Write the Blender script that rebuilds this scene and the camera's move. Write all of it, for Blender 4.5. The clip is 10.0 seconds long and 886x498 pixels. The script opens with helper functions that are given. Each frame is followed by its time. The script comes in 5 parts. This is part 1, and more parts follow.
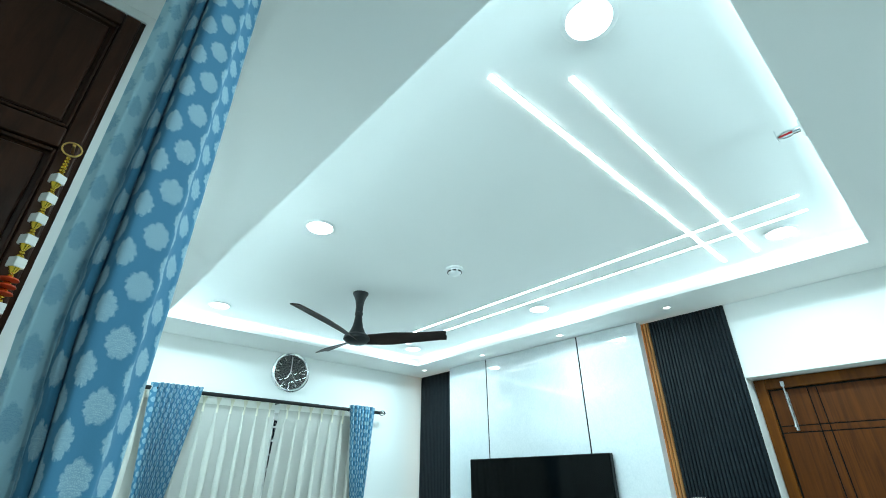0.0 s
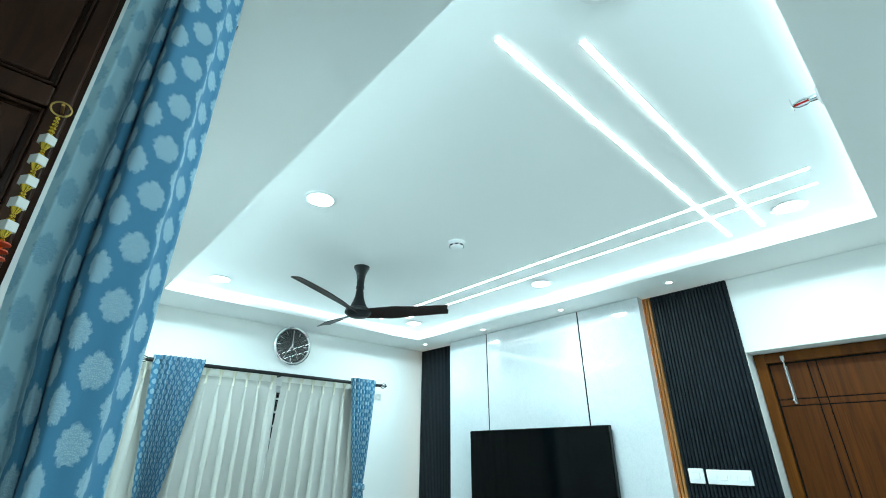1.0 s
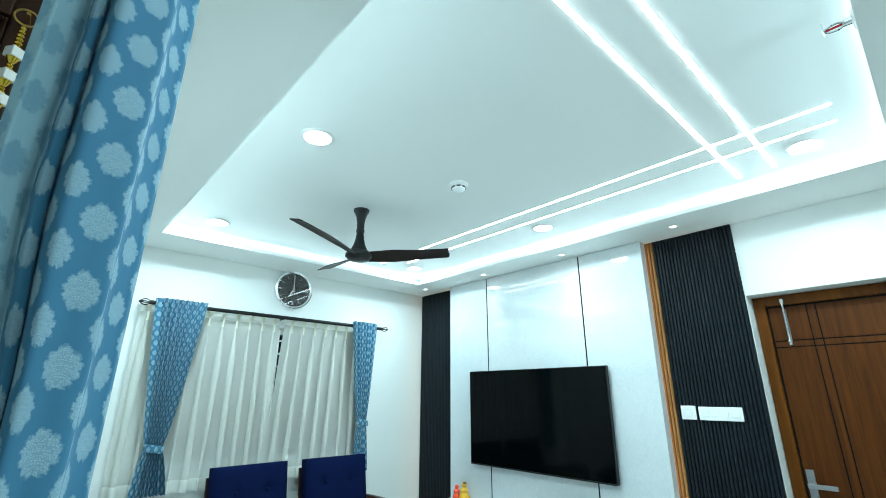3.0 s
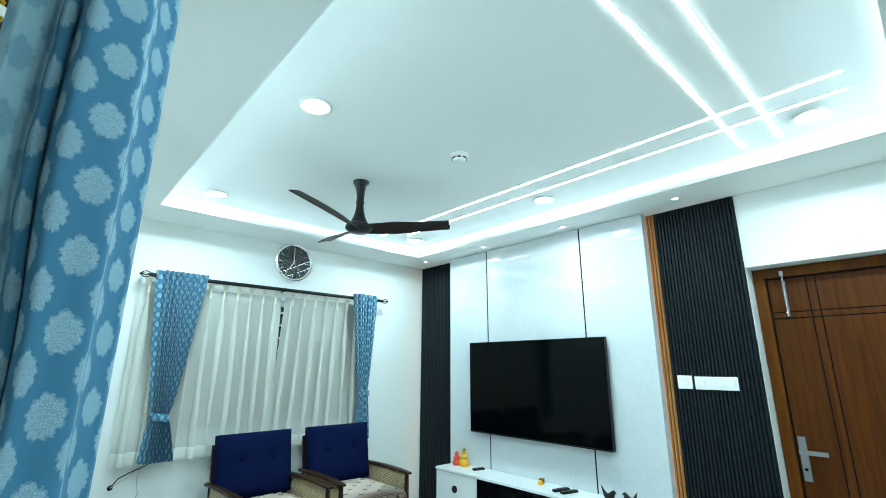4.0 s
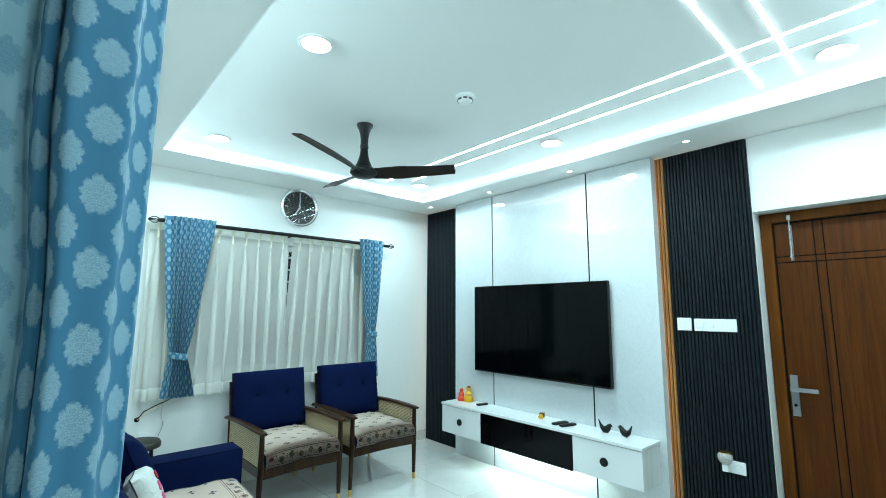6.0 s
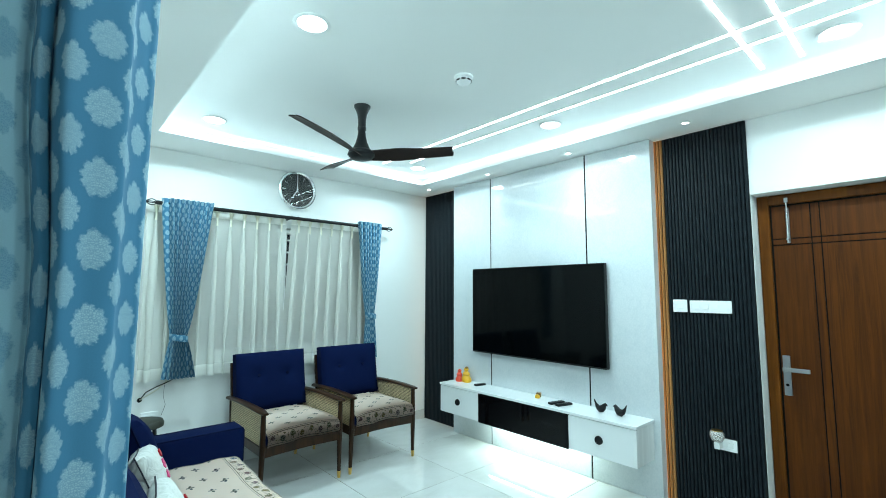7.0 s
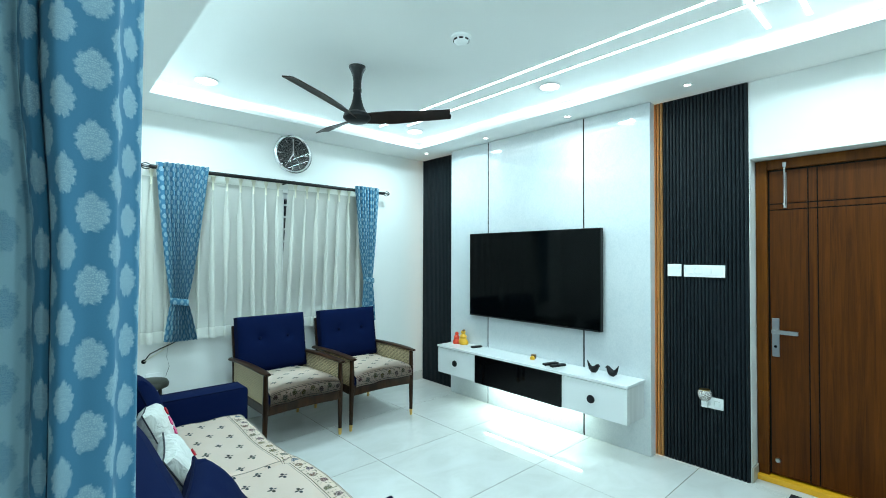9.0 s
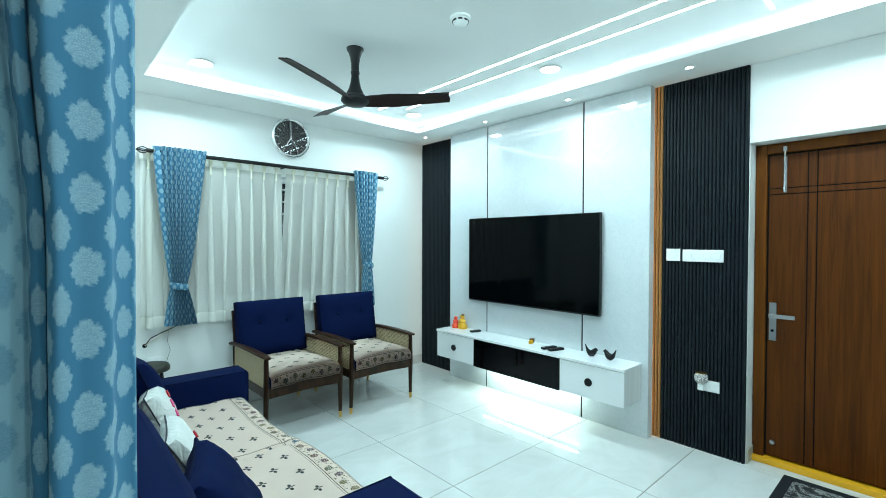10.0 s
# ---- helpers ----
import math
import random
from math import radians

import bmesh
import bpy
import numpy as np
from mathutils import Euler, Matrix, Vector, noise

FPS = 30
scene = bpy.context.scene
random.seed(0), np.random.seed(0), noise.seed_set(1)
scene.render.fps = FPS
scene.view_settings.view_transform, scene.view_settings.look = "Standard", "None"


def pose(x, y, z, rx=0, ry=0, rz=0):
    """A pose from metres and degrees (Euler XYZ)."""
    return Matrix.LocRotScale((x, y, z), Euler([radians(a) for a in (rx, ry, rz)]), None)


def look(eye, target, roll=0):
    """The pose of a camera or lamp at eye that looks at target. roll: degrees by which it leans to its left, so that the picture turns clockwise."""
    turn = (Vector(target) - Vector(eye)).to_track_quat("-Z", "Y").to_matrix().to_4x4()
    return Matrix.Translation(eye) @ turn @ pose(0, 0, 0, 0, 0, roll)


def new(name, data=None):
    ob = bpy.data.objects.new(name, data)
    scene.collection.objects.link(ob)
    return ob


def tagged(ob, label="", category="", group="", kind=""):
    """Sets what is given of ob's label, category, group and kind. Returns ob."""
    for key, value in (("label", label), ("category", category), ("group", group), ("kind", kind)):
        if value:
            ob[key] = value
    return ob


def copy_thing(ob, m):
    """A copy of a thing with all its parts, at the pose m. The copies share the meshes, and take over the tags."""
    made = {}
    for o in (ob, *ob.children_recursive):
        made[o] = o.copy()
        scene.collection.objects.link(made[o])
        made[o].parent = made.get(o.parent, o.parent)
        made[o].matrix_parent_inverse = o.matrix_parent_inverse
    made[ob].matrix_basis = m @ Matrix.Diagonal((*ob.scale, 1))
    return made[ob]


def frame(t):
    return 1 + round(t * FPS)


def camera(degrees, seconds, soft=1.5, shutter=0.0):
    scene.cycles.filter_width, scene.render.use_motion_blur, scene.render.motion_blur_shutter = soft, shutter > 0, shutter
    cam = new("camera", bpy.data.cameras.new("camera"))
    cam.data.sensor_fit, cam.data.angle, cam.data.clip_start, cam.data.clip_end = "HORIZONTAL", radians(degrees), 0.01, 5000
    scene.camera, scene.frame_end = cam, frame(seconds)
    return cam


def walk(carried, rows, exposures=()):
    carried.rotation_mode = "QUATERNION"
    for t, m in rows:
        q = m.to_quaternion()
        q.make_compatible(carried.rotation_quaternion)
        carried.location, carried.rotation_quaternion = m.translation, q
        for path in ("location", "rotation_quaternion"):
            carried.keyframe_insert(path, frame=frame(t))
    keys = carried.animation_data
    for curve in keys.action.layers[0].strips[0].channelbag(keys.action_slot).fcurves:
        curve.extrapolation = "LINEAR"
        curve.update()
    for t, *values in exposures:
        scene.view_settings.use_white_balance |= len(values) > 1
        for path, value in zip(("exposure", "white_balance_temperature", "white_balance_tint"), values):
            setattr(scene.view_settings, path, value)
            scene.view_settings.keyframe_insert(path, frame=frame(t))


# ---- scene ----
cam = camera(89.5, 10.0, soft=0.95)
PATH = [
    (0, (0.283, 0.493, 1.525), (1.466, 1.813, 2.452), 0.0),
    (0.5, (0.29, 0.511, 1.524), (1.488, 1.848, 2.406), 0.1),
    (1, (0.296, 0.53, 1.521), (1.511, 1.883, 2.354), 0.2),
    (1.5, (0.303, 0.546, 1.518), (1.534, 1.916, 2.298), 0.2),
    (2, (0.311, 0.562, 1.513), (1.557, 1.946, 2.241), 0.2),
    (2.5, (0.318, 0.576, 1.508), (1.579, 1.974, 2.182), 0.2),
    (4, (0.326, 0.598, 1.499), (1.626, 2.032, 2.004), 0.2),
    (4.5, (0.328, 0.606, 1.494), (1.635, 2.053, 1.939), 0.1),
    (5, (0.326, 0.604, 1.492), (1.634, 2.069, 1.874), 0.1),
    (5.5, (0.321, 0.598, 1.49), (1.631, 2.075, 1.809), 0.2),
    (7, (0.312, 0.585, 1.487), (1.638, 2.069, 1.678), 0.2),
    (7.5, (0.311, 0.581, 1.486), (1.641, 2.066, 1.638), 0.2),
    (8, (0.31, 0.577, 1.485), (1.644, 2.063, 1.596), 0.2),
    (8.5, (0.309, 0.574, 1.484), (1.646, 2.06, 1.558), 0.2),
    (9, (0.309, 0.572, 1.484), (1.648, 2.057, 1.519), 0.2),
    (9.5, (0.31, 0.571, 1.482), (1.651, 2.055, 1.48), 0.2),
    (10, (0.312, 0.571, 1.48), (1.653, 2.054, 1.449), 0.2),
]
walk(cam, [(t, look(eye, target, roll)) for t, eye, target, roll in PATH])

# ---- light of the place: night outside, cool LED lamps inside ----
world = bpy.data.worlds.new("night")
world.use_nodes = True
world.node_tree.nodes["Background"].inputs[0].default_value = (0.010, 0.014, 0.022, 1)
world.node_tree.nodes["Background"].inputs[1].default_value = 0.3
scene.world = world
scene.view_settings.exposure = 0.44

COOL = (0.62, 0.92, 1.0)
ZB, ZC = 2.66, 2.75            # border ceiling and raised ceiling
RX0, RX1, RY0, RY1 = 0.875, 3.37, 0.54, 4.36   # edge of the raised field
XW, YW = 3.82, 4.82            # television wall and window wall
XM = 3.704                     # face of the stone cladding


def area(name, m, sx, sy, watts, colour=COOL, shape="RECTANGLE", spread=180):
    d = bpy.data.lights.new(name, "AREA")
    d.shape, d.size, d.energy, d.color = shape, sx, watts, colour
    if shape in ("RECTANGLE", "ELLIPSE"):
        d.size_y = sy
    d.spread = radians(spread)
    ob = new(name, d)
    ob.matrix_world = m
    return ob


DOWN = [(1.18, 4.09), (3.095, 4.09), (1.18, 2.488), (3.095, 2.488), (1.18, 0.845), (3.095, 0.845)]
for x, y in DOWN:
    area("downlight_lamp", pose(x, y, ZC - 0.012), 0.13, 0.13, 12.5, COOL, "DISK", 170)
# unseen passage lamp, added to light the blue curtain and the dark door
area("downlight_lamp", pose(0.02, 0.05, 2.605), 0.13, 0.13, 0.5, COOL, "DISK")
# unseen lamp added behind the camera to brighten chair fronts and window wall
area("downlight_lamp", pose(1.9, -0.85, ZB - 0.012), 0.13, 0.13, 15, COOL, "DISK")
# in the cove: a tall LED profile on the back of the ledge, and an added narrow-beam lamp that brightens the middle of
# the raised field
CV = 0.078
XC, YC = (RX0 + RX1) / 2, (RY0 + RY1) / 2
for m, lx, ly in ((pose(RX0 - CV, YC, ZB + 0.052, 0, -90, 0), 0, RY1 - RY0), (pose(RX1 + CV, YC, ZB + 0.052, 0, 90, 0), 0, RY1 - RY0),
                  (pose(XC, RY0 - CV, ZB + 0.052, 90, 0, 0), RX1 - RX0, 0), (pose(XC, RY1 + CV, ZB + 0.052, -90, 0, 0), RX1 - RX0, 0)):
    area("cove_profile_lamp", m, lx or 0.05, ly or 0.05, 0.62 * (lx or ly))
for m, lx, ly in ((pose(RX0 - CV + 0.01, YC, ZB + 0.034, 0, -93, 0), 0, RY1 - RY0), (pose(RX1 + CV - 0.01, YC, ZB + 0.034, 0, 93, 0), 0, RY1 - RY0),
                  (pose(XC, RY0 - CV + 0.01, ZB + 0.034, 93, 0, 0), RX1 - RX0, 0), (pose(XC, RY1 + CV - 0.01, ZB + 0.034, -93, 0, 0), RX1 - RX0, 0)):
    area("cove_fill_lamp", m, lx or 0.012, ly or 0.012, 0.40 * (lx or ly), spread=36)
# strip under the wall-hung unit
area("under_unit_lamp", pose(3.640, 3.09, 0.270), 0.02, 1.06, 4.2, (0.72, 1.0, 0.93))
SPOTS = [(3.565, 4.47), (3.565, 3.56), (3.565, 2.635), (3.565, 1.705)]
for x, y in SPOTS:
    d = bpy.data.lights.new("wall_spot_lamp", "SPOT")
    d.energy, d.color, d.spot_size, d.spot_blend, d.shadow_soft_size = 3.4, (1.0, 0.93, 0.86), radians(42), 1.0, 0.02
    new("wall_spot_lamp", d).matrix_world = look((x, y, ZB - 0.012), (x + 0.14, y, ZB - 0.42))
# warm strips hidden in the gaps beside the stone cladding
area("warm_strip_lamp", look((3.791, 2.066, 1.33), (3.7935, 2.01, 1.33)), 0.008, 2.6, 1.7, (1.0, 0.66, 0.34))
area("warm_strip_lamp", look((3.791, 4.178, 1.33), (3.7935, 4.26, 1.33)), 0.008, 2.6, 1.2, (1.0, 0.55, 0.18))


# ---- materials ----
def mat(name, colour, rough=0.5, metal=0.0, **more):
    m = bpy.data.materials.new(name)
    m.use_nodes = True
    b = m.node_tree.nodes["Principled BSDF"]
    b.inputs["Base Color"].default_value = (*colour, 1)
    b.inputs["Roughness"].default_value = rough
    b.inputs["Metallic"].default_value = metal
    for k, v in more.items():
        b.inputs[k.replace("_", " ")].default_value = v
    return m


class Nodes:
    """Short hand for a material's node tree."""
    def __init__(self, m):
        self.t = m.node_tree
        self.b = self.t.nodes["Principled BSDF"]

    def put(self, socket, v):
        if hasattr(v, "is_output"):
            self.t.links.new(v, socket)
        else:
            socket.default_value = v

    def math(self, op, a, b=0.0, c=None):
        n = self.t.nodes.new("ShaderNodeMath")
        n.operation = op
        self.put(n.inputs[0], a)
        self.put(n.inputs[1], b)
        if c is not None:
            self.put(n.inputs[2], c)
        return n.outputs[0]

    def coords(self, kind="Object", scale=(1, 1, 1), turn=(0, 0, 0)):
        c = self.t.nodes.new("ShaderNodeTexCoord")
        m = self.t.nodes.new("ShaderNodeMapping")
        m.inputs["Scale"].default_value = scale
        m.inputs["Rotation"].default_value = turn
        self.t.links.new(c.outputs[kind], m.inputs[0])
        return m.outputs[0]

    def noise(self, vec, scale, detail=3.0, rough=0.55, distort=0.0):
        n = self.t.nodes.new("ShaderNodeTexNoise")
        self.t.links.new(vec, n.inputs["Vector"])
        n.inputs["Scale"].default_value, n.inputs["Detail"].default_value = scale, detail
        n.inputs["Roughness"].default_value, n.inputs["Distortion"].default_value = rough, distort
        return n.outputs["Fac"]

    def ramp(self, fac, stops):
        n = self.t.nodes.new("ShaderNodeValToRGB")
        self.t.links.new(fac, n.inputs[0])
        e = n.color_ramp.elements
        while len(e) < len(stops):
            e.new(0.5)
        for i, (p, c) in enumerate(stops):
            e[i].position, e[i].color = p, (*c, 1) if len(c) == 3 else c
        return n.outputs[0]

    def mix(self, fac, a, b):
        n = self.t.nodes.new("ShaderNodeMix")
        n.data_type = "RGBA"
        self.put(n.inputs[0], fac)
        self.put(n.inputs[6], a if hasattr(a, "is_output") else (*a, 1))
        self.put(n.inputs[7], b if hasattr(b, "is_output") else (*b, 1))
        return n.outputs[2]

    def bump(self, height, strength=0.2, distance=0.002):
        n = self.t.nodes.new("ShaderNodeBump")
        n.inputs["Strength"].default_value, n.inputs["Distance"].default_value = strength, distance
        self.t.links.new(height, n.inputs["Height"])
        self.t.links.new(n.outputs[0], self.b.inputs["Normal"])

    def base(self, v):
        self.t.links.new(v, self.b.inputs["Base Color"])

    def rough(self, v):
        self.t.links.new(v, self.b.inputs["Roughness"])

    def uv(self):
        c = self.t.nodes.new("ShaderNodeTexCoord")
        s = self.t.nodes.new("ShaderNodeSeparateXYZ")
        self.t.links.new(c.outputs["UV"], s.inputs[0])
        return c.outputs["UV"], s.outputs[0], s.outputs[1]


def painted(name, colour, rough=0.55, bump=0.06):
    m = mat(name, colour, rough)
    n = Nodes(m)
    v = n.coords()
    big = n.noise(v, 1.3, 3)
    n.base(n.mix(n.math("MULTIPLY", big, 0.5), colour, tuple(c * 0.93 for c in colour)))
    n.bump(n.noise(v, 160, 4), bump, 0.001)
    return m


M = {}
M["wall"] = painted("wall_paint", (0.80, 0.81, 0.79))
M["ceiling"] = painted("ceiling_paint", (0.87, 0.88, 0.865), 0.7, 0.03)
M["grout"] = painted("grout", (0.17, 0.145, 0.115), 0.8)


def m_tile():
    m = mat("vitrified_tile", (0.72, 0.73, 0.71), 0.09, Coat_Weight=0.3)
    n = Nodes(m)
    v = n.coords("Object", (1, 1.6, 1), (0, 0, 0.5))
    info = n.t.nodes.new("ShaderNodeObjectInfo")
    add = n.t.nodes.new("ShaderNodeVectorMath")
    add.operation = "ADD"
    n.t.links.new(v, add.inputs[0])
    n.t.links.new(n.math("MULTIPLY", info.outputs["Random"], 37.0), add.inputs[1])
    a = n.noise(add.outputs[0], 2.2, 6, 0.62, 1.2)
    b = n.noise(add.outputs[0], 16, 4)
    c = n.ramp(a, [(0.30, (0.56, 0.565, 0.54)), (0.52, (0.61, 0.62, 0.60)), (0.75, (0.65, 0.66, 0.65))])
    n.base(n.mix(n.math("MULTIPLY", b, 0.15), c, (0.52, 0.515, 0.49)))
    n.rough(n.math("MULTIPLY_ADD", b, 0.03, 0.03))
    return m


def m_marble():
    m = mat("polished_stone_panel", (0.70, 0.72, 0.72), 0.04, Specular_IOR_Level=0.75)
    n = Nodes(m)
    v = n.coords("Object", (1, 1, 0.8), (0.5, 0, 0))
    a = n.noise(v, 3.2, 8, 0.7, 1.6)
    b = n.noise(v, 46, 5, 0.7)
    vein = n.math("ABSOLUTE", n.math("SUBTRACT", a, 0.5))
    c = n.ramp(vein, [(0.0, (0.61, 0.645, 0.66)), (0.05, (0.635, 0.665, 0.675)), (0.2, (0.65, 0.675, 0.685))])
    # frosty crystals under the polish
    vor = n.t.nodes.new("ShaderNodeTexVoronoi")
    n.t.links.new(v, vor.inputs["Vector"])
    vor.inputs["Scale"].default_value = 85
    grain = n.math("MULTIPLY", vor.outputs["Distance"], n.math("MULTIPLY", b, 0.55))
    n.base(n.mix(grain, c, (0.40, 0.46, 0.49)))
    wave = n.noise(n.coords("Object", (1, 1, 0.8)), 9, 2, 0.5, 0.4)
    n.bump(n.math("MULTIPLY_ADD", b, 0.06, wave), 0.22, 0.005)
    n.rough(n.math("MULTIPLY_ADD", b, 0.05, 0.005))
    return m


def m_wood(name, dark, light, grain=(1, 1, 0.06), scale=26, rough=0.35, coat=0.25, space="Object"):
    m = mat(name, light, rough, Coat_Weight=coat, Coat_Roughness=0.2, Specular_IOR_Level=0.15)
    n = Nodes(m)
    v = n.coords(space, grain)
    a = n.noise(v, scale, 6, 0.65, 0.9)
    b = n.noise(v, scale * 0.16, 3, 0.5, 0.6)
    f = n.math("MULTIPLY_ADD", a, 0.6, n.math("MULTIPLY", b, 0.4))
    n.base(n.ramp(f, [(0.34, dark), (0.5, tuple((p + q) / 2 for p, q in zip(dark, light))), (0.66, light)]))
    n.bump(a, 0.08, 0.0008)
    return m


M["tile"] = m_tile()
M["marble"] = m_marble()
M["teak"] = m_wood("teak_veneer", (0.040, 0.0088, 0.0005), (0.122, 0.0322, 0.0015), (1, 1, 0.04), 44, 0.48, 0.0)
M["teak_frame"] = m_wood("teak_frame", (0.060, 0.0145, 0.0007), (0.170, 0.050, 0.0027), (1, 1, 0.08), 22, 0.45, 0.0)
# wood-grained orange: the warm strip's glow is put into the slat colour
M["slat_glow"] = m_wood("glow_tone_slat", (0.26, 0.115, 0.035), (0.46, 0.22, 0.075), (1, 1, 0.05), 40, 0.4)
M["dark_wood"] = m_wood("dark_stained_wood", (0.018, 0.0066, 0.0034), (0.058, 0.021, 0.0105), (1, 1, 0.12), 30, 0.4, 0.05)
M["walnut"] = m_wood("walnut", (0.009, 0.0038, 0.0018), (0.045, 0.0175, 0.0065), (1, 1, 0.1), 34, 0.30, 0.04)
M["flute"] = mat("black_flute", (0.0072, 0.0115, 0.015), 0.5, Specular_IOR_Level=0.15)
_n = Nodes(M["flute"])
_n.rough(_n.math("MULTIPLY_ADD", _n.noise(_n.coords("Object", (1, 1, 0.05)), 40, 3), 0.15, 0.42))
M["groove"] = mat("black_joint", (0.006, 0.006, 0.006), 0.6, Specular_IOR_Level=0.08)
M["screen"] = mat("screen_glass", (0.0010, 0.0016, 0.0018), 0.08, Specular_IOR_Level=0.12)
M["black_plastic"] = mat("black_plastic", (0.008, 0.008, 0.009), 0.4, Specular_IOR_Level=0.25)
M["black_gloss"] = mat("black_gloss_lacquer", (0.002, 0.002, 0.0025), 0.06, Specular_IOR_Level=0.2)
M["white_lacquer"] = painted("white_lacquer", (0.76, 0.78, 0.78), 0.14, 0.01)
M["unit_side"] = m_wood("pale_laminate", (0.55, 0.56, 0.55), (0.70, 0.71, 0.70), (1, 1, 0.03), 30, 0.4, 0.1)
M["chrome"] = mat("brushed_steel", (0.45, 0.46, 0.47), 0.3, 1.0)
M["mirror_chrome"] = mat("chrome", (0.75, 0.76, 0.77), 0.08, 1.0)
M["brass"] = mat("brass", (0.72, 0.46, 0.14), 0.28, 1.0)
M["switch"] = mat("white_switch_plastic", (0.80, 0.81, 0.80), 0.3)
M["iron"] = mat("black_iron", (0.006, 0.006, 0.006), 0.45, 0.0, Specular_IOR_Level=0.3)
M["yellow"] = painted("yellow_threshold_paint", (0.78, 0.37, 0.010), 0.5)
M["steel_grey"] = mat("grey_putty", (0.40, 0.40, 0.38), 0.8)


def emit(name, colour, strength):
    m = mat(name, (0.8, 0.8, 0.8), 0.5)
    b = m.node_tree.nodes["Principled BSDF"]
    b.inputs["Emission Color"].default_value = (*colour, 1)
    b.inputs["Emission Strength"].default_value = strength
    return m


M["lamp_disc"] = emit("lamp_diffuser", (0.85, 0.98, 1.0), 12)
M["line_light"] = emit("line_diffuser", (0.82, 0.98, 1.0), 13)
M["spot_disc"] = emit("spot_lens", (1.0, 0.95, 0.9), 8)
M["led_strip"] = emit("led_tape", (0.9, 1.0, 1.0), 5)


def m_fabric(name, colour, weave=900, fuzz=0.5, vary=0.25):
    m = mat(name, colour, 0.9, Sheen_Weight=fuzz * 0.3, Sheen_Roughness=0.5, Specular_IOR_Level=0.08)
    n = Nodes(m)
    v = n.coords()
    a = n.noise(v, 5, 4)
    n.base(n.mix(n.math("MULTIPLY", a, vary), colour, tuple(c * 0.55 for c in colour)))
    n.bump(n.noise(v, weave, 2), 0.25, 0.0008)
    return m


M["navy"] = m_fabric("navy_upholstery", (0.0017, 0.0070, 0.041), 700, 0.0)
M["navy_piping"] = m_fabric("navy_piping", (0.0015, 0.005, 0.026), 700, 0.0)
M["white_cloth"] = m_fabric("white_cushion_cloth", (0.62, 0.63, 0.60), 500)
_n = Nodes(M["white_cloth"])
_n.bump(_n.noise(_n.coords(), 11, 3, 0.55, 1.2), 0.8, 0.03)


def m_damask(name, ground, motif):
    """Woven curtain cloth: offset rows of rounded leafy medallions, laid out by the cloth's own lengths (UV in metres)."""
    m = mat(name, ground, 0.75, Sheen_Weight=0.05, Specular_IOR_Level=0.12)
    n = Nodes(m)
    uvv, u, w = n.uv()
    cu, cw = 0.058, 0.0742
    mask = None
    rag = n.math("MULTIPLY", n.math("SUBTRACT", n.noise(uvv, 330, 3), 0.5), 0.0085)
    for du, dw in ((0.0, 0.0), (0.5, 0.5)):
        pu = n.math("SUBTRACT", n.math("FRACT", n.math("ADD", n.math("DIVIDE", u, cu), du)), 0.5)
        pw = n.math("SUBTRACT", n.math("FRACT", n.math("ADD", n.math("DIVIDE", w, cw), dw)), 0.5)
        x, y = n.math("ABSOLUTE", n.math("MULTIPLY", pu, cu)), n.math("MULTIPLY", pw, cw)
        r = n.math("SQRT", n.math("ADD", n.math("MULTIPLY", x, x), n.math("MULTIPLY", n.math("MULTIPLY", y, y), 0.72)))
        ang = n.math("ARCTAN2", y, x)
        # leaf tips round the rim, with a taller tuft above and a point below
        tips = n.math("POWER", n.math("ABSOLUTE", n.math("SINE", n.math("MULTIPLY_ADD", ang, 4.5, 0.785))), 0.6)
        crown = n.math("POWER", n.math("MAXIMUM", n.math("SINE", ang), 0.0), 14.0)
        foot = n.math("POWER", n.math("MAXIMUM", n.math("MULTIPLY", n.math("SINE", ang), -1.0), 0.0), 10.0)
        rim = n.math("ADD", n.math("MULTIPLY_ADD", tips, 0.0032, 0.0136), n.math("ADD", n.math("MULTIPLY", crown, 0.0026), n.math("MULTIPLY", foot, 0.0020)))
        k = n.math("MULTIPLY", n.math("SUBTRACT", n.math("ADD", rim, rag), r), 320.0)
        k.node.use_clamp = True
        # veined leaves fan out from the foot, the same on both halves
        fan = n.t.nodes.new("ShaderNodeCombineXYZ")
        n.put(fan.inputs[0], x)
        n.put(fan.inputs[1], y)
        vor = n.t.nodes.new("ShaderNodeTexVoronoi")
        vor.feature = "DISTANCE_TO_EDGE"
        n.t.links.new(fan.outputs[0], vor.inputs["Vector"])
        vor.inputs["Scale"].default_value = 560
        leaf = n.math("MULTIPLY", vor.outputs["Distance"], 4.2)
        leaf.node.use_clamp = True
        k = n.math("MULTIPLY", k, n.math("MULTIPLY_ADD", leaf, 0.50, 0.30))
        mask = k if mask is None else n.math("MAXIMUM", mask, k)
    g = n.mix(n.noise(uvv, 900, 2), tuple(c * 0.85 for c in ground), tuple(min(1, c * 1.12) for c in ground))
    n.base(n.mix(mask, g, motif))
    n.bump(n.math("ADD", mask, n.math("MULTIPLY", n.noise(uvv, 1500, 2), 0.4)), 0.25, 0.0006)
    return m


M["damask"] = m_damask("blue_damask", (0.050, 0.168, 0.270), (0.36, 0.50, 0.55))
M["damask_back"] = m_damask("blue_damask_reverse", (0.35, 0.55, 0.63), (0.13, 0.30, 0.44))


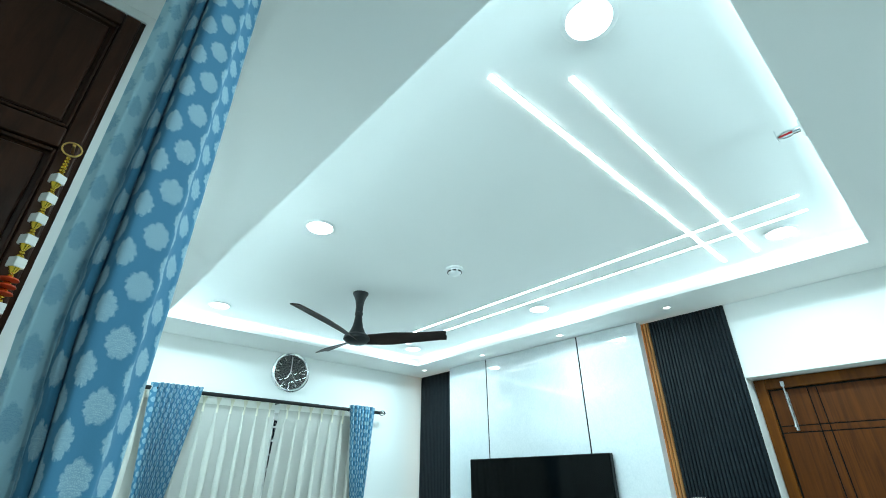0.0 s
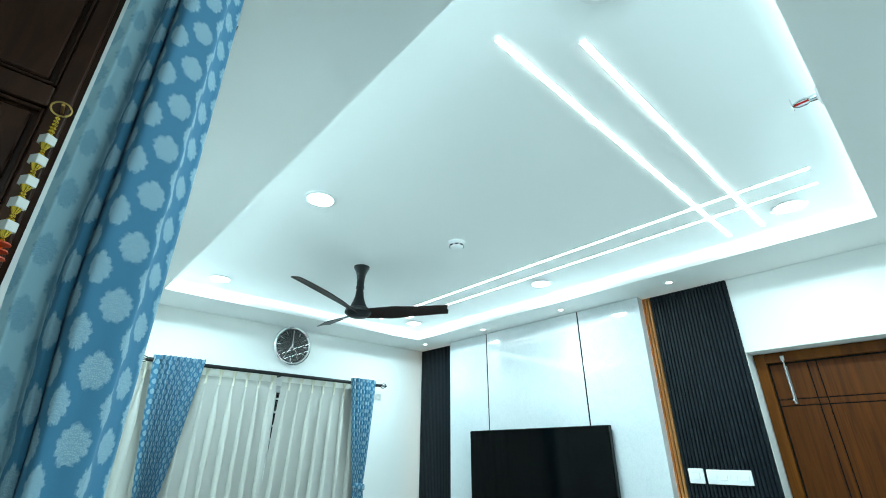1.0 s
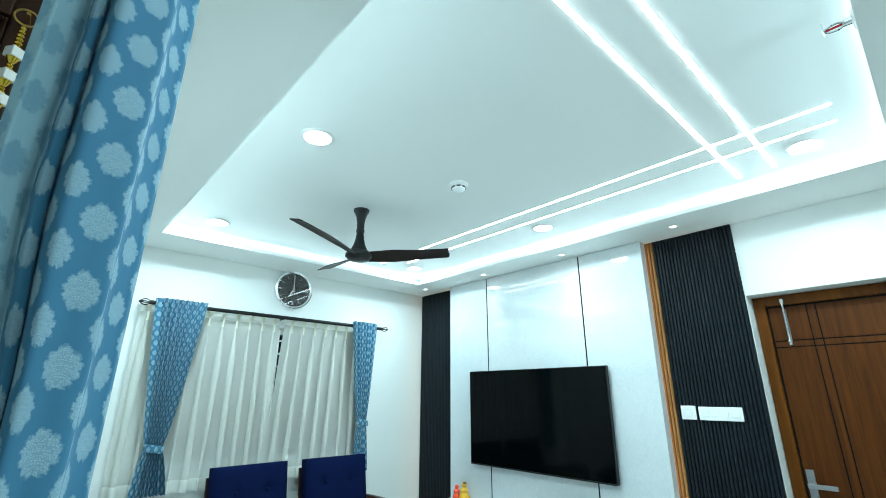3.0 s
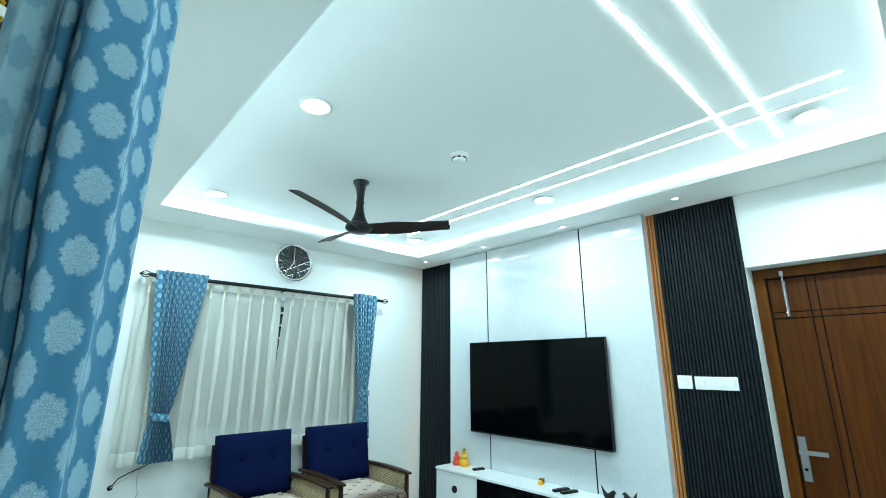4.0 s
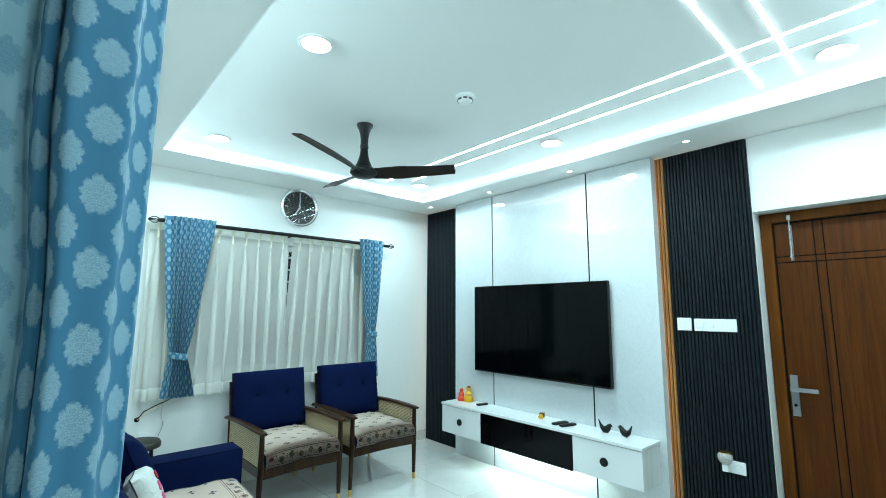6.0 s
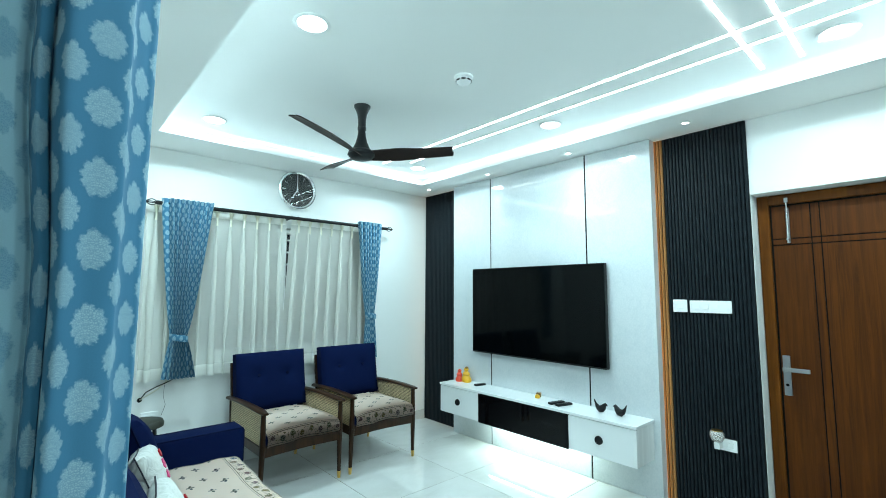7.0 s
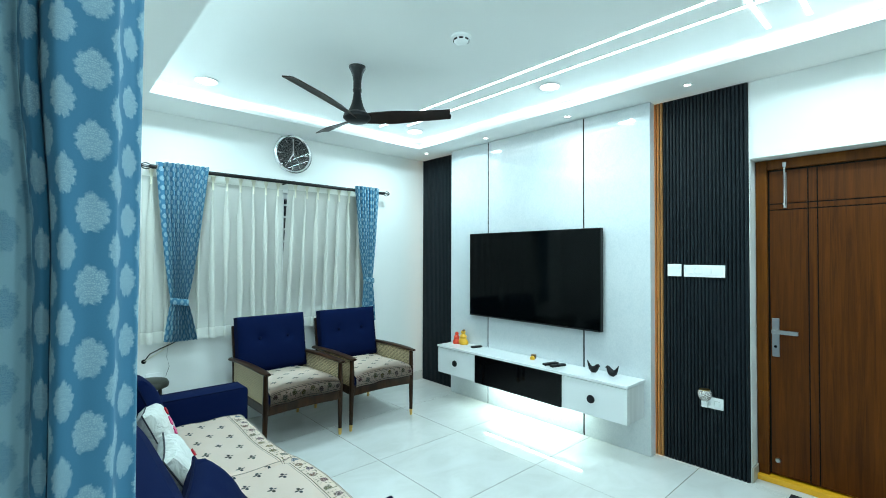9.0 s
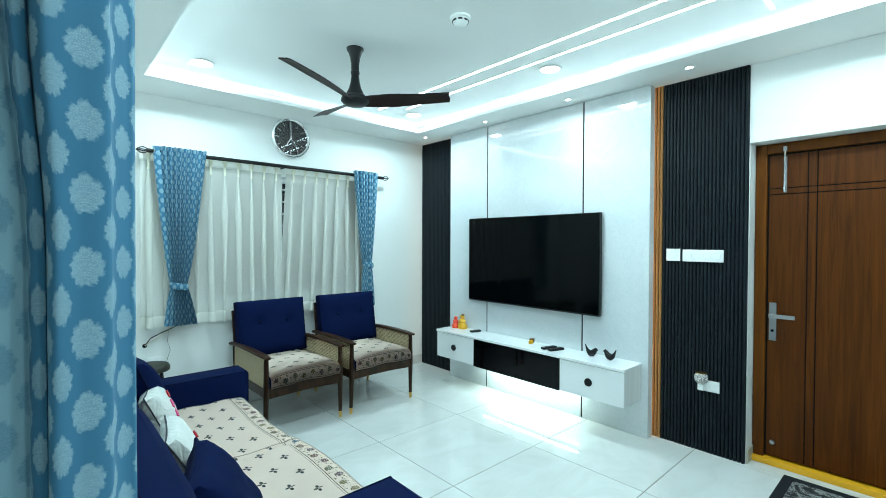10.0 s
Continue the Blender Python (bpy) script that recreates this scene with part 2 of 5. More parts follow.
def m_sheer():
    m = mat("cream_voile", (0.87, 0.865, 0.815), 0.8, Specular_IOR_Level=0.1)
    n = Nodes(m)
    tr = n.t.nodes.new("ShaderNodeBsdfTransparent")
    tl = n.t.nodes.new("ShaderNodeBsdfTranslucent")
    tl.inputs[0].default_value = (0.86, 0.86, 0.80, 1)
    mx, mx2 = n.t.nodes.new("ShaderNodeMixShader"), n.t.nodes.new("ShaderNodeMixShader")
    out = n.t.nodes["Material Output"]
    mx.inputs[0].default_value = 0.25
    n.t.links.new(n.b.outputs[0], mx.inputs[1])
    n.t.links.new(tl.outputs[0], mx.inputs[2])
    uvv, u, w = n.uv()
    thin = n.math("MULTIPLY_ADD", n.noise(uvv, 700, 2), 0.12, 0.335)
    hem = n.math("LESS_THAN", w, 0.09)
    head = n.math("GREATER_THAN", w, 1.335)
    solid = n.math("MAXIMUM", hem, head)
    fac = n.math("MULTIPLY", thin, n.math("MULTIPLY_ADD", solid, -0.85, 1.0))
    n.t.links.new(fac, mx2.inputs[0])
    n.t.links.new(mx.outputs[0], mx2.inputs[1])
    n.t.links.new(tr.outputs[0], mx2.inputs[2])
    n.t.links.new(mx2.outputs[0], out.inputs[0])
    return m


M["sheer"] = m_sheer()
M["tape"] = m_fabric("cream_heading_tape", (0.78, 0.75, 0.62), 500)


# ---- building helpers ----
def mesh_of(name, bm, material, smooth=False):
    me = bpy.data.meshes.new(name)
    bm.normal_update()
    bm.to_mesh(me)
    bm.free()
    for mt in (material if isinstance(material, (list, tuple)) else [material]):
        me.materials.append(mt)
    if smooth:
        for p in me.polygons:
            p.use_smooth = True
    return me


def part(name, bm, material, parent=None, label="", smooth=False, m=None):
    ob = new(name, mesh_of(name, bm, material, smooth))
    if smooth:
        sharp(ob)
    if m is not None:
        ob.matrix_world = m
    if parent is not None:
        ob.parent = parent
    if label:
        tagged(ob, label)
    return ob


def sharp(ob, angle=38):
    """Marks edges steeper than the angle sharp, so that smooth faces keep their creases."""
    bm = bmesh.new()
    bm.from_mesh(ob.data)
    for e in bm.edges:
        if len(e.link_faces) == 2 and e.calc_face_angle(0) > radians(angle):
            e.smooth = False
    bm.to_mesh(ob.data)
    bm.free()


def thing(name, label, category, m=None, group="", kind=""):
    ob = new(name)
    ob.empty_display_size = 0.05
    if m is not None:
        ob.matrix_world = m
    return tagged(ob, label, category, group, kind)


def box(x0, x1, y0, y1, z0, z1, bevel=0.0, seg=2, bm=None):
    bm = bm or bmesh.new()
    mt = Matrix.Translation(((x0 + x1) / 2, (y0 + y1) / 2, (z0 + z1) / 2)) @ Matrix.Diagonal((abs(x1 - x0), abs(y1 - y0), abs(z1 - z0), 1))
    g = bmesh.ops.create_cube(bm, size=1, matrix=mt)
    if bevel:
        es = {e for v in g["verts"] for e in v.link_edges}
        bmesh.ops.bevel(bm, geom=list(es), offset=bevel, segments=seg, profile=0.5, affect="EDGES")
    return bm


def rod(p, q, r0, r1=None, seg=16, bm=None, caps=True):
    bm = bm or bmesh.new()
    p, q = Vector(p), Vector(q)
    m = Matrix.Translation((p + q) / 2) @ (q - p).to_track_quat("Z", "Y").to_matrix().to_4x4()
    bmesh.ops.create_cone(bm, cap_ends=caps, segments=seg, radius1=r0, radius2=r0 if r1 is None else r1, depth=(q - p).length, matrix=m)
    return bm


def lathe(profile, seg=28, bm=None, m=Matrix()):
    """Turns (radius, height) pairs about z."""
    bm = bm or bmesh.new()
    rings = []
    for r, z in profile:
        rings.append([bm.verts.new(m @ Vector((r * math.cos(2 * math.pi * i / seg), r * math.sin(2 * math.pi * i / seg), z))) for i in range(seg)])
    for a, b in zip(rings, rings[1:]):
        for i in range(seg):
            j = (i + 1) % seg
            bm.faces.new((a[i], a[j], b[j], b[i]))
    if profile[0][0] > 1e-4:
        bm.faces.new(rings[0][::-1])
    if profile[-1][0] > 1e-4:
        bm.faces.new(rings[-1])
    bmesh.ops.remove_doubles(bm, verts=bm.verts, dist=1e-5)
    return bm


def tube(points, r, seg=8, bm=None):
    bm = bm or bmesh.new()
    pts = [Vector(p) for p in points]
    rings = []
    for i, p in enumerate(pts):
        d = (pts[min(i + 1, len(pts) - 1)] - pts[max(i - 1, 0)]).normalized()
        q = d.to_track_quat("Z", "Y")
        rings.append([bm.verts.new(p + q @ Vector((r * math.cos(2 * math.pi * k / seg), r * math.sin(2 * math.pi * k / seg), 0))) for k in range(seg)])
    for a, b in zip(rings, rings[1:]):
        for k in range(seg):
            bm.faces.new((a[k], a[(k + 1) % seg], b[(k + 1) % seg], b[k]))
    bm.faces.new(rings[0][::-1])
    bm.faces.new(rings[-1])
    return bm


def puff(sx, sy, sz, crown=0.03, n=14, pinch=0.0, buttons=(), wav=0.0, seed=0):
    """A stuffed cushion: a rounded slab sx by sy by sz about its middle, with a crown, corner pinch, waves and button dimples on its top."""
    bm = bmesh.new()
    top, bot = {}, {}
    for i in range(n + 1):
        for j in range(n + 1):
            u, v = i / n * 2 - 1, j / n * 2 - 1
            full = (1 - abs(u) ** 5) * (1 - abs(v) ** 5)
            c = full ** 0.5
            k = 1 - pinch * (1 - abs(u) ** 2) * abs(v) ** 2 * 0.5
            l = 1 - pinch * (1 - abs(v) ** 2) * abs(u) ** 2 * 0.5
            h = sz / 2 * (0.55 + 0.45 * c) if not pinch else sz / 2 * (0.06 + 0.94 * c)
            h += crown * (1 - u * u) * (1 - v * v)
            if wav:
                h += wav * noise.noise(Vector((u * 2.3 + seed, v * 2.3, seed * 1.7))) * c
            x, y = u * sx / 2 * l, v * sy / 2 * k
            d = sum(0.016 * math.exp(-((x - bx) ** 2 + (y - by) ** 2) / 0.0016) + 0.012 * math.exp(-((x - bx) ** 2 + (y - by) ** 2) / 0.012) for bx, by in buttons)
            top[i, j] = bm.verts.new((x, y, h - d))
            bot[i, j] = bm.verts.new((x, y, -h if pinch else -sz / 2 * (0.7 + 0.3 * c)))
    for i in range(n):
        for j in range(n):
            bm.faces.new((top[i, j], top[i + 1, j], top[i + 1, j + 1], top[i, j + 1]))
            bm.faces.new((bot[i, j], bot[i, j + 1], bot[i + 1, j + 1], bot[i + 1, j]))
    rim = [(i, 0) for i in range(n)] + [(n, j) for j in range(n)] + [(i, n) for i in range(n, 0, -1)] + [(0, j) for j in range(n, 0, -1)]
    for a, b in zip(rim, rim[1:] + rim[:1]):
        bm.faces.new((bot[a], bot[b], top[b], top[a]))
    return bm


def cloth(paths, zs, u0=0.0, w0=None):
    """A hanging cloth from plan lines: paths[k] is the list of (x, y) at height zs[k]; UVs are the cloth's own lengths in metres."""
    bm = bmesh.new()
    uv = bm.loops.layers.uv.new("UVMap")
    base = max(paths, key=lambda p: sum((Vector(a) - Vector(b)).length for a, b in zip(p, p[1:])))
    us = [0.0]
    for a, b in zip(base, base[1:]):
        us.append(us[-1] + (Vector(a) - Vector(b)).length)
    rows = [[bm.verts.new((x, y, z)) for x, y in p] for p, z in zip(paths, zs)]
    zmin = min(zs) if w0 is None else w0
    for k in range(len(rows) - 1):
        for i in range(len(us) - 1):
            f = bm.faces.new((rows[k][i], rows[k][i + 1], rows[k + 1][i + 1], rows[k + 1][i]))
            for lp, (uu, zz) in zip(f.loops, ((us[i], zs[k]), (us[i + 1], zs[k]), (us[i + 1], zs[k + 1]), (us[i], zs[k + 1]))):
                lp[uv].uv = (uu - u0, zz - zmin)
    return bm


def lerp(a, b, t):
    return a + (b - a) * t


# ---- structure ----
def slab(name, bm, material, label, category="wall"):
    ob = part(name, bm, material)
    return tagged(ob, label, category, kind="structure")


XP = -0.95      # far side of the passage
YB = -1.7       # wall behind the camera
YD = 1.58       # wall with the panelled door
DX0, DX1 = -0.62, 0.205
DY0, DY1 = 0.36, 1.412          # entrance door opening
WX0, WX1, WZ0, WZ1 = 1.12, 2.98, 0.93, 2.10   # window opening

# window wall with its opening
bm = box(0.465, WX0, YW, YW + 0.2, 0, 3.0)
box(WX1, XW + 0.2, YW, YW + 0.2, 0, 3.0, bm=bm)
box(WX0, WX1, YW, YW + 0.2, 0, WZ0, bm=bm)
box(WX0, WX1, YW, YW + 0.2, WZ1, 3.0, bm=bm)
slab("wall_north", bm, M["wall"], "white painted plaster wall round the curtained window")
# television wall with the entrance opening
bm = box(XW, XW + 0.2, DY1, YW, 0, 3.0)
box(XW, XW + 0.2, DY0, DY1, 2.145, 3.0, bm=bm)
box(XW, XW + 0.2, YB, DY0, 0, 3.0, bm=bm)
slab("wall_east", bm, M["wall"], "white painted plaster wall with the entrance door")
bm = box(0.215, 0.435, YD, YW + 0.2, 0, 3.0)
slab("wall_west", bm, M["wall"], "white painted plaster wall behind the sofa")
bm = box(XP, DX0, YD, YD + 0.2, 0, 3.0)
box(DX0, 0.215, YD, YD + 0.2, 2.59, 3.0, bm=bm)
slab("wall_passage", bm, M["wall"], "white painted wall round the dark panelled door")
# two unseen walls added to enclose the room and its light
slab("wall_passage_west", box(XP - 0.2, XP, YB, YD + 0.2, 0, 3.0), M["wall"], "unseen plain white wall added to close the passage")
slab("wall_south", box(XP - 0.2, XW + 0.2, YB - 0.2, YB, 0, 3.0), M["wall"], "unseen plain white wall added to close the room behind the camera")

# ceilings
CB = 0.082                       # depth of the ledge behind the lip
bm = box(0.465, RX0, YB, YW, ZB, ZB + 0.012)
box(RX1, XW, YB, YW, ZB, ZB + 0.012, bm=bm)
box(RX0, RX1, RY1, YW, ZB, ZB + 0.012, bm=bm)
box(RX0, RX1, YB, RY0, ZB, ZB + 0.012, bm=bm)
for x0, x1, y0, y1 in ((RX0 - 0.012, RX0, RY0 - 0.012, RY1 + 0.012), (RX1, RX1 + 0.012, RY0 - 0.012, RY1 + 0.012), (RX0, RX1, RY0 - 0.012, RY0), (RX0, RX1, RY1, RY1 + 0.012)):
    box(x0, x1, y0, y1, ZB + 0.012, ZB + 0.028, bm=bm)
for x0, x1, y0, y1 in ((RX0 - CB - 0.02, RX0 - CB, RY0 - CB, RY1 + CB), (RX1 + CB, RX1 + CB + 0.02, RY0 - CB, RY1 + CB), (RX0 - CB, RX1 + CB, RY0 - CB - 0.02, RY0 - CB), (RX0 - CB, RX1 + CB, RY1 + CB, RY1 + CB + 0.02)):
    box(x0, x1, y0, y1, ZB + 0.012, ZC, bm=bm)
slab("ceiling_border", bm, M["ceiling"], "white plasterboard ceiling border with a lit cove lip", "ceiling")
slab("ceiling", box(RX0 - CB - 0.02, RX1 + CB + 0.02, RY0 - CB - 0.02, RY1 + CB + 0.02, ZC, ZC + 0.02), M["ceiling"], "white raised plasterboard ceiling field with light lines", "ceiling")
slab("ceiling_passage", box(XP, 0.463, YB, YD, 2.62, 2.70), M["ceiling"], "white lower plasterboard ceiling over the passage", "ceiling")
# unseen slab added to shut the top against outside light
slab("roof_slab", box(XP - 0.2, XW + 0.2, YB - 0.2, YW + 0.2, 3.0, 3.15), M["grout"], "unseen plain slab added to close the top above the ceilings", "ceiling")

# floor base
floor = slab("floor", box(XP, XW + 0.3, YB, YW, -0.12, -0.0015), M["grout"], "glossy white marble-look tiled floor", "floor")

# ---- stone cladding and fluted panels ----
clad = thing("stone_cladding", "glossy white marble-look wall cladding with black joints behind the television", "wall panel", kind="structure")
J1, J2, ML, MR = 3.651, 2.571, 4.200, 2.018
for y0, y1 in ((J1 + 0.0065, ML), (J2 + 0.0065, J1 - 0.0065), (MR, J2 - 0.0065)):
    part("panel", box(XM, XM + 0.080, y0, y1, 0.0, ZB - 0.003, 0.0015, 1), M["marble"], clad)
part("core", box(XM + 0.0805, XW - 0.0226, MR + 0.12, ML - 0.05, 0.0, ZB - 0.003), M["wall"], clad)
for y in (J1, J2):
    part("joint", box(XM + 0.004, XM + 0.05, y - 0.0065, y + 0.0065, 0.0, ZB - 0.003), M["groove"], clad, "black metal joint strip")


def fluted(y0, y1, label, warm=(0, 0)):
    t = thing("fluted_panel", label, "wall panel", kind="structure", group="fluted wall panels")
    part("backing", box(XW - 0.008, XW, y0, y1, 0, ZB - 0.002), M["groove"], t)
    pitch = 0.0238
    n = int((y1 - y0) / pitch)
    bm = bmesh.new()
    prof = [(-0.0097, 0.0), (-0.0097, -0.009), (-0.0062, -0.0138), (0.0, -0.0145), (0.0062, -0.0138), (0.0097, -0.009), (0.0097, 0.0)]
    lo = [bm.verts.new((x, y, 0.0)) for y, x in prof]
    hi = [bm.verts.new((x, y, ZB - 0.003)) for y, x in prof]
    for i in range(len(prof) - 1):
        bm.faces.new((lo[i], lo[i + 1], hi[i + 1], hi[i]))
    bm.faces.new(lo)
    bm.faces.new(hi[::-1])
    bmesh.ops.recalc_face_normals(bm, faces=bm.faces)
    me = mesh_of("slat", bm, M["flute"])
    me2 = me.copy()
    # slats within warm get the orange that carries the strip's glow
    me2.materials[0] = M["slat_glow"]
    for i in range(n):
        yy = y0 + pitch * (i + 0.5)
        s = new("slat", me2 if warm[0] < yy < warm[1] else me)
        s.location = (XW - 0.008, y0 + pitch * (i + 0.5), 0)
        s.parent = t
    return t


fluted(1.416, 2.10, "matt black fluted wall panel, its edge slats coloured orange for the warm glow", (1.965, 2.2))
fluted(4.17, YW - 0.001, "matt black fluted wall panel beside the window wall corner")

# skirting
bm = box(0.466, XW - 0.02, YW - 0.012, YW, 0, 0.10, 0.002, 1)
tagged(part("baseboard", bm, M["tile"]), "glossy pale tile skirting under the window", "baseboard", kind="structure")

M["skirting"] = painted("beige_tile", (0.46, 0.42, 0.34), 0.25)

# ---- entrance door ----
XD = 3.955
fr = thing("door_1", "closed teak veneer entrance door with dark inlaid lines and steel handle", "door", kind="structure")
for y0, y1, z0, z1 in ((DY1 - 0.068, DY1 - 0.004, 0, 2.14), (DY0 + 0.004, DY0 + 0.068, 0, 2.14), (DY0 + 0.068, DY1 - 0.068, 2.075, 2.14)):
    part("door_frame", box(XD - 0.01, XD + 0.06, y0, y1, z0, z1, 0.004), M["teak_frame"], fr, "teak door frame")
dl0, dl1, dz0, dz1 = DY0 + 0.079, DY1 - 0.079, 0.05, 2.064
V1, V2, H1, H2 = 1.13, 1.083, 1.845, 1.805
leaf_cols = [(dl0, V2 - 0.0034), (V2 + 0.0034, V1 - 0.0034), (V1 + 0.0034, dl1)]
leaf_rows = [(dz0, H2 - 0.0034), (H2 + 0.0034, H1 - 0.0034), (H1 + 0.0034, dz1)]
# reaches past the leaf so its black paints the shadow line at the frame
part("core", box(XD + 0.014, XD + 0.045, dl0 - 0.0105, dl1 + 0.0105, dz0, dz1 + 0.0105), M["groove"], fr, "dark core showing as inlaid lines and as the shade round the leaf")
for y0, y1 in leaf_cols:
    for z0, z1 in leaf_rows:
        part("door_panel", box(XD + 0.010, XD + 0.03, y0, y1, z0, z1, 0.0012, 1), M["teak"], fr)
hd = part("handle_plate", box(XD - 0.002, XD + 0.0095, 1.284, 1.324, 0.828, 1.082, 0.002), M["chrome"], fr, "brushed steel lock plate")
part("lever", box(XD - 0.052, XD - 0.038, 1.178, 1.318, 0.985, 1.010, 0.003), M["chrome"], hd)
part("neck", rod((XD - 0.045, 1.305, 0.998), (XD, 1.305, 0.998), 0.010), M["chrome"], hd, smooth=True)
part("keyhole", rod((XD - 0.004, 1.305, 0.895), (XD - 0.0015, 1.305, 0.895), 0.009), M["groove"], hd)
part("knob", lathe([(0.0, 0.022), (0.013, 0.020), (0.016, 0.010), (0.012, 0.0)], m=Matrix.Translation((XD + 0.010, 1.297, 0.145)) @ Matrix.Rotation(radians(-90), 4, "Y")), M["chrome"], fr, smooth=True)
bt = part("tower_bolt", box(XD - 0.004, XD + 0.0095, 1.238, 1.256, 1.815, 2.05, 0.002), M["chrome"], fr, "steel tower bolt")
part("bolt_rod", rod((XD - 0.010, 1.247, 1.82), (XD - 0.010, 1.247, 2.11), 0.006), M["mirror_chrome"], bt, smooth=True)
part("keeper", box(XD - 0.018, XD - 0.010, 1.237, 1.257, 2.083, 2.115, 0.002), M["chrome"], bt)
part("bolt_grip", rod((XD - 0.035, 1.247, 1.838), (XD - 0.006, 1.247, 1.838), 0.006), M["mirror_chrome"], bt, smooth=True)
tagged(part("threshold", box(XD - 0.045, XD + 0.06, DY0 + 0.002, DY1 - 0.002, 0.0, 0.036, 0.004), M["yellow"]), "yellow painted door threshold", "threshold", kind="structure")
part("tile", box(XW + 0.0005, XD + 0.06, DY0 + 0.001, DY1 - 0.001, -0.010, -0.0004), M["tile"], floor)
tagged(part("baseboard", box(XW + 0.002, XD - 0.0105, DY1 - 0.011, DY1 - 0.0002, 0.0, 0.095, 0.002, 1), M["skirting"]), "beige tile skirting in the door reveal", "baseboard", kind="structure")
# unseen wall added outside to close the entrance
slab("wall_porch", box(XW + 0.2, XW + 0.26, DY0 - 0.3, DY1 + 0.3, 0, 3.0), M["wall"], "unseen plain wall added to close the entrance")

# ---- passage door behind the blue curtain ----
pd = thing("door_2", "dark stained panelled wooden door, closed, in the passage", "door", kind="structure")
part("core", box(DX0 + 0.002, DX1, YD + 0.012, YD + 0.045, 0.005, 2.585), M["dark_wood"], pd)
for x0, x1, z0, z1 in ((DX1 - 0.034, DX1, 0.005, 2.585), (DX0 + 0.002, DX0 + 0.036, 0.005, 2.585), (DX0 + 0.036, DX1 - 0.034, 2.545, 2.585), (DX0 + 0.036, DX1 - 0.034, 2.150, 2.200), (DX0 + 0.036, DX1 - 0.034, 0.005, 0.12)):
    part("stile" if x1 - x0 < 0.1 else "rail", box(x0, x1, YD - 0.004, YD + 0.012, z0, z1, 0.004), M["dark_wood"], pd)
for z0, z1 in ((2.205, 2.54), (0.125, 2.145)):
    part("door_panel", box(DX0 + 0.052, DX1 - 0.050, YD + 0.005, YD + 0.0118, z0 + 0.012, z1 - 0.012, 0.005, 1), M["dark_wood"], pd)
    for xa, xb, za, zb_ in ((DX0 + 0.037, DX0 + 0.043, z0, z1), (DX1 - 0.041, DX1 - 0.035, z0, z1), (DX0 + 0.043, DX1 - 0.041, z0, z0 + 0.006), (DX0 + 0.043, DX1 - 0.041, z1 - 0.006, z1)):
        part("moulding", box(xa, xb, YD - 0.001, YD + 0.0115, za, zb_, 0.002, 1), M["dark_wood"], pd)
part("jamb", box(DX1, 0.2148, YD + 0.004, YD + 0.19, 0, 2.589), M["dark_wood"], pd)

# ---- window ----
win = thing("window_1", "white framed window with a dark iron grille, night outside", "window", kind="structure")
fw = 0.05
for x0, x1, z0, z1 in ((WX0, WX0 + fw, WZ0, WZ1), (WX1 - fw, WX1, WZ0, WZ1), (WX0 + fw, WX1 - fw, WZ0, WZ0 + fw), (WX0 + fw, WX1 - fw, WZ1 - fw, WZ1), ((WX0 + WX1) / 2 - 0.03, (WX0 + WX1) / 2 + 0.03, WZ0 + fw, WZ1 - fw)):
    part("window_frame", box(x0, x1, YW + 0.05, YW + 0.11, z0, z1, 0.004), M["switch"], win)
M["pane"] = mat("window_glass", (0.9, 0.95, 0.95), 0.02, Transmission_Weight=1.0, IOR=1.45)
xm = (WX0 + WX1) / 2
for x0, x1 in ((WX0 + fw, xm - 0.03), (xm + 0.03, WX1 - fw)):
    p = part("pane", box(x0, x1, YW + 0.078, YW + 0.083, WZ0 + fw, WZ1 - fw), M["pane"], win)
    p.visible_shadow = False
M["grille"] = mat("pale_grille_paint", (0.66, 0.67, 0.66), 0.5)
zz = WZ0 + 0.11
while zz < WZ1 - 0.06:
    part("grille_bar", rod((WX0 + 0.01, YW + 0.025, zz), (WX1 - 0.01, YW + 0.025, zz), 0.0085, seg=8), M["grille"], win)
    zz += 0.118
part("window_sill", box(WX0 + 0.002, WX1 - 0.002, YW + 0.001, YW + 0.19, WZ0 - 0.001, WZ0 + 0.012, 0.002, 1), M["marble"], win)

# ---- curtains at the window ----
RODY, RODZ = 4.70, 2.186
rt = thing("curtain_rod", "black iron curtain rod with curled wire finials above the window", "curtain rod")
part("pole", rod((0.955, RODY, RODZ), (3.135, RODY, RODZ), 0.0165), M["iron"], rt, smooth=True)
for xe, s in ((0.955, -1), (3.135, 1)):
    bm = bmesh.new()
    for k in range(4):
        a = k * math.pi / 2 + 0.4
        pts = [(xe + s * 0.085 * i / 8, RODY + math.cos(a) * 0.024 * math.sin(math.pi * i / 8), RODZ + math.sin(a) * 0.024 * math.sin(math.pi * i / 8)) for i in range(9)]
        tube(pts, 0.0042, 6, bm)
    part("finial", bm, M["iron"], rt, smooth=True)
    part("collar", rod((xe - s * 0.01, RODY, RODZ), (xe + s * 0.008, RODY, RODZ), 0.017), M["iron"], rt, smooth=True)
for x in (1.02, 2.03, 3.05):
    part("bracket", rod((x, RODY, RODZ - 0.012), (x, YW, RODZ - 0.012), 0.008), M["iron"], rt, smooth=True)


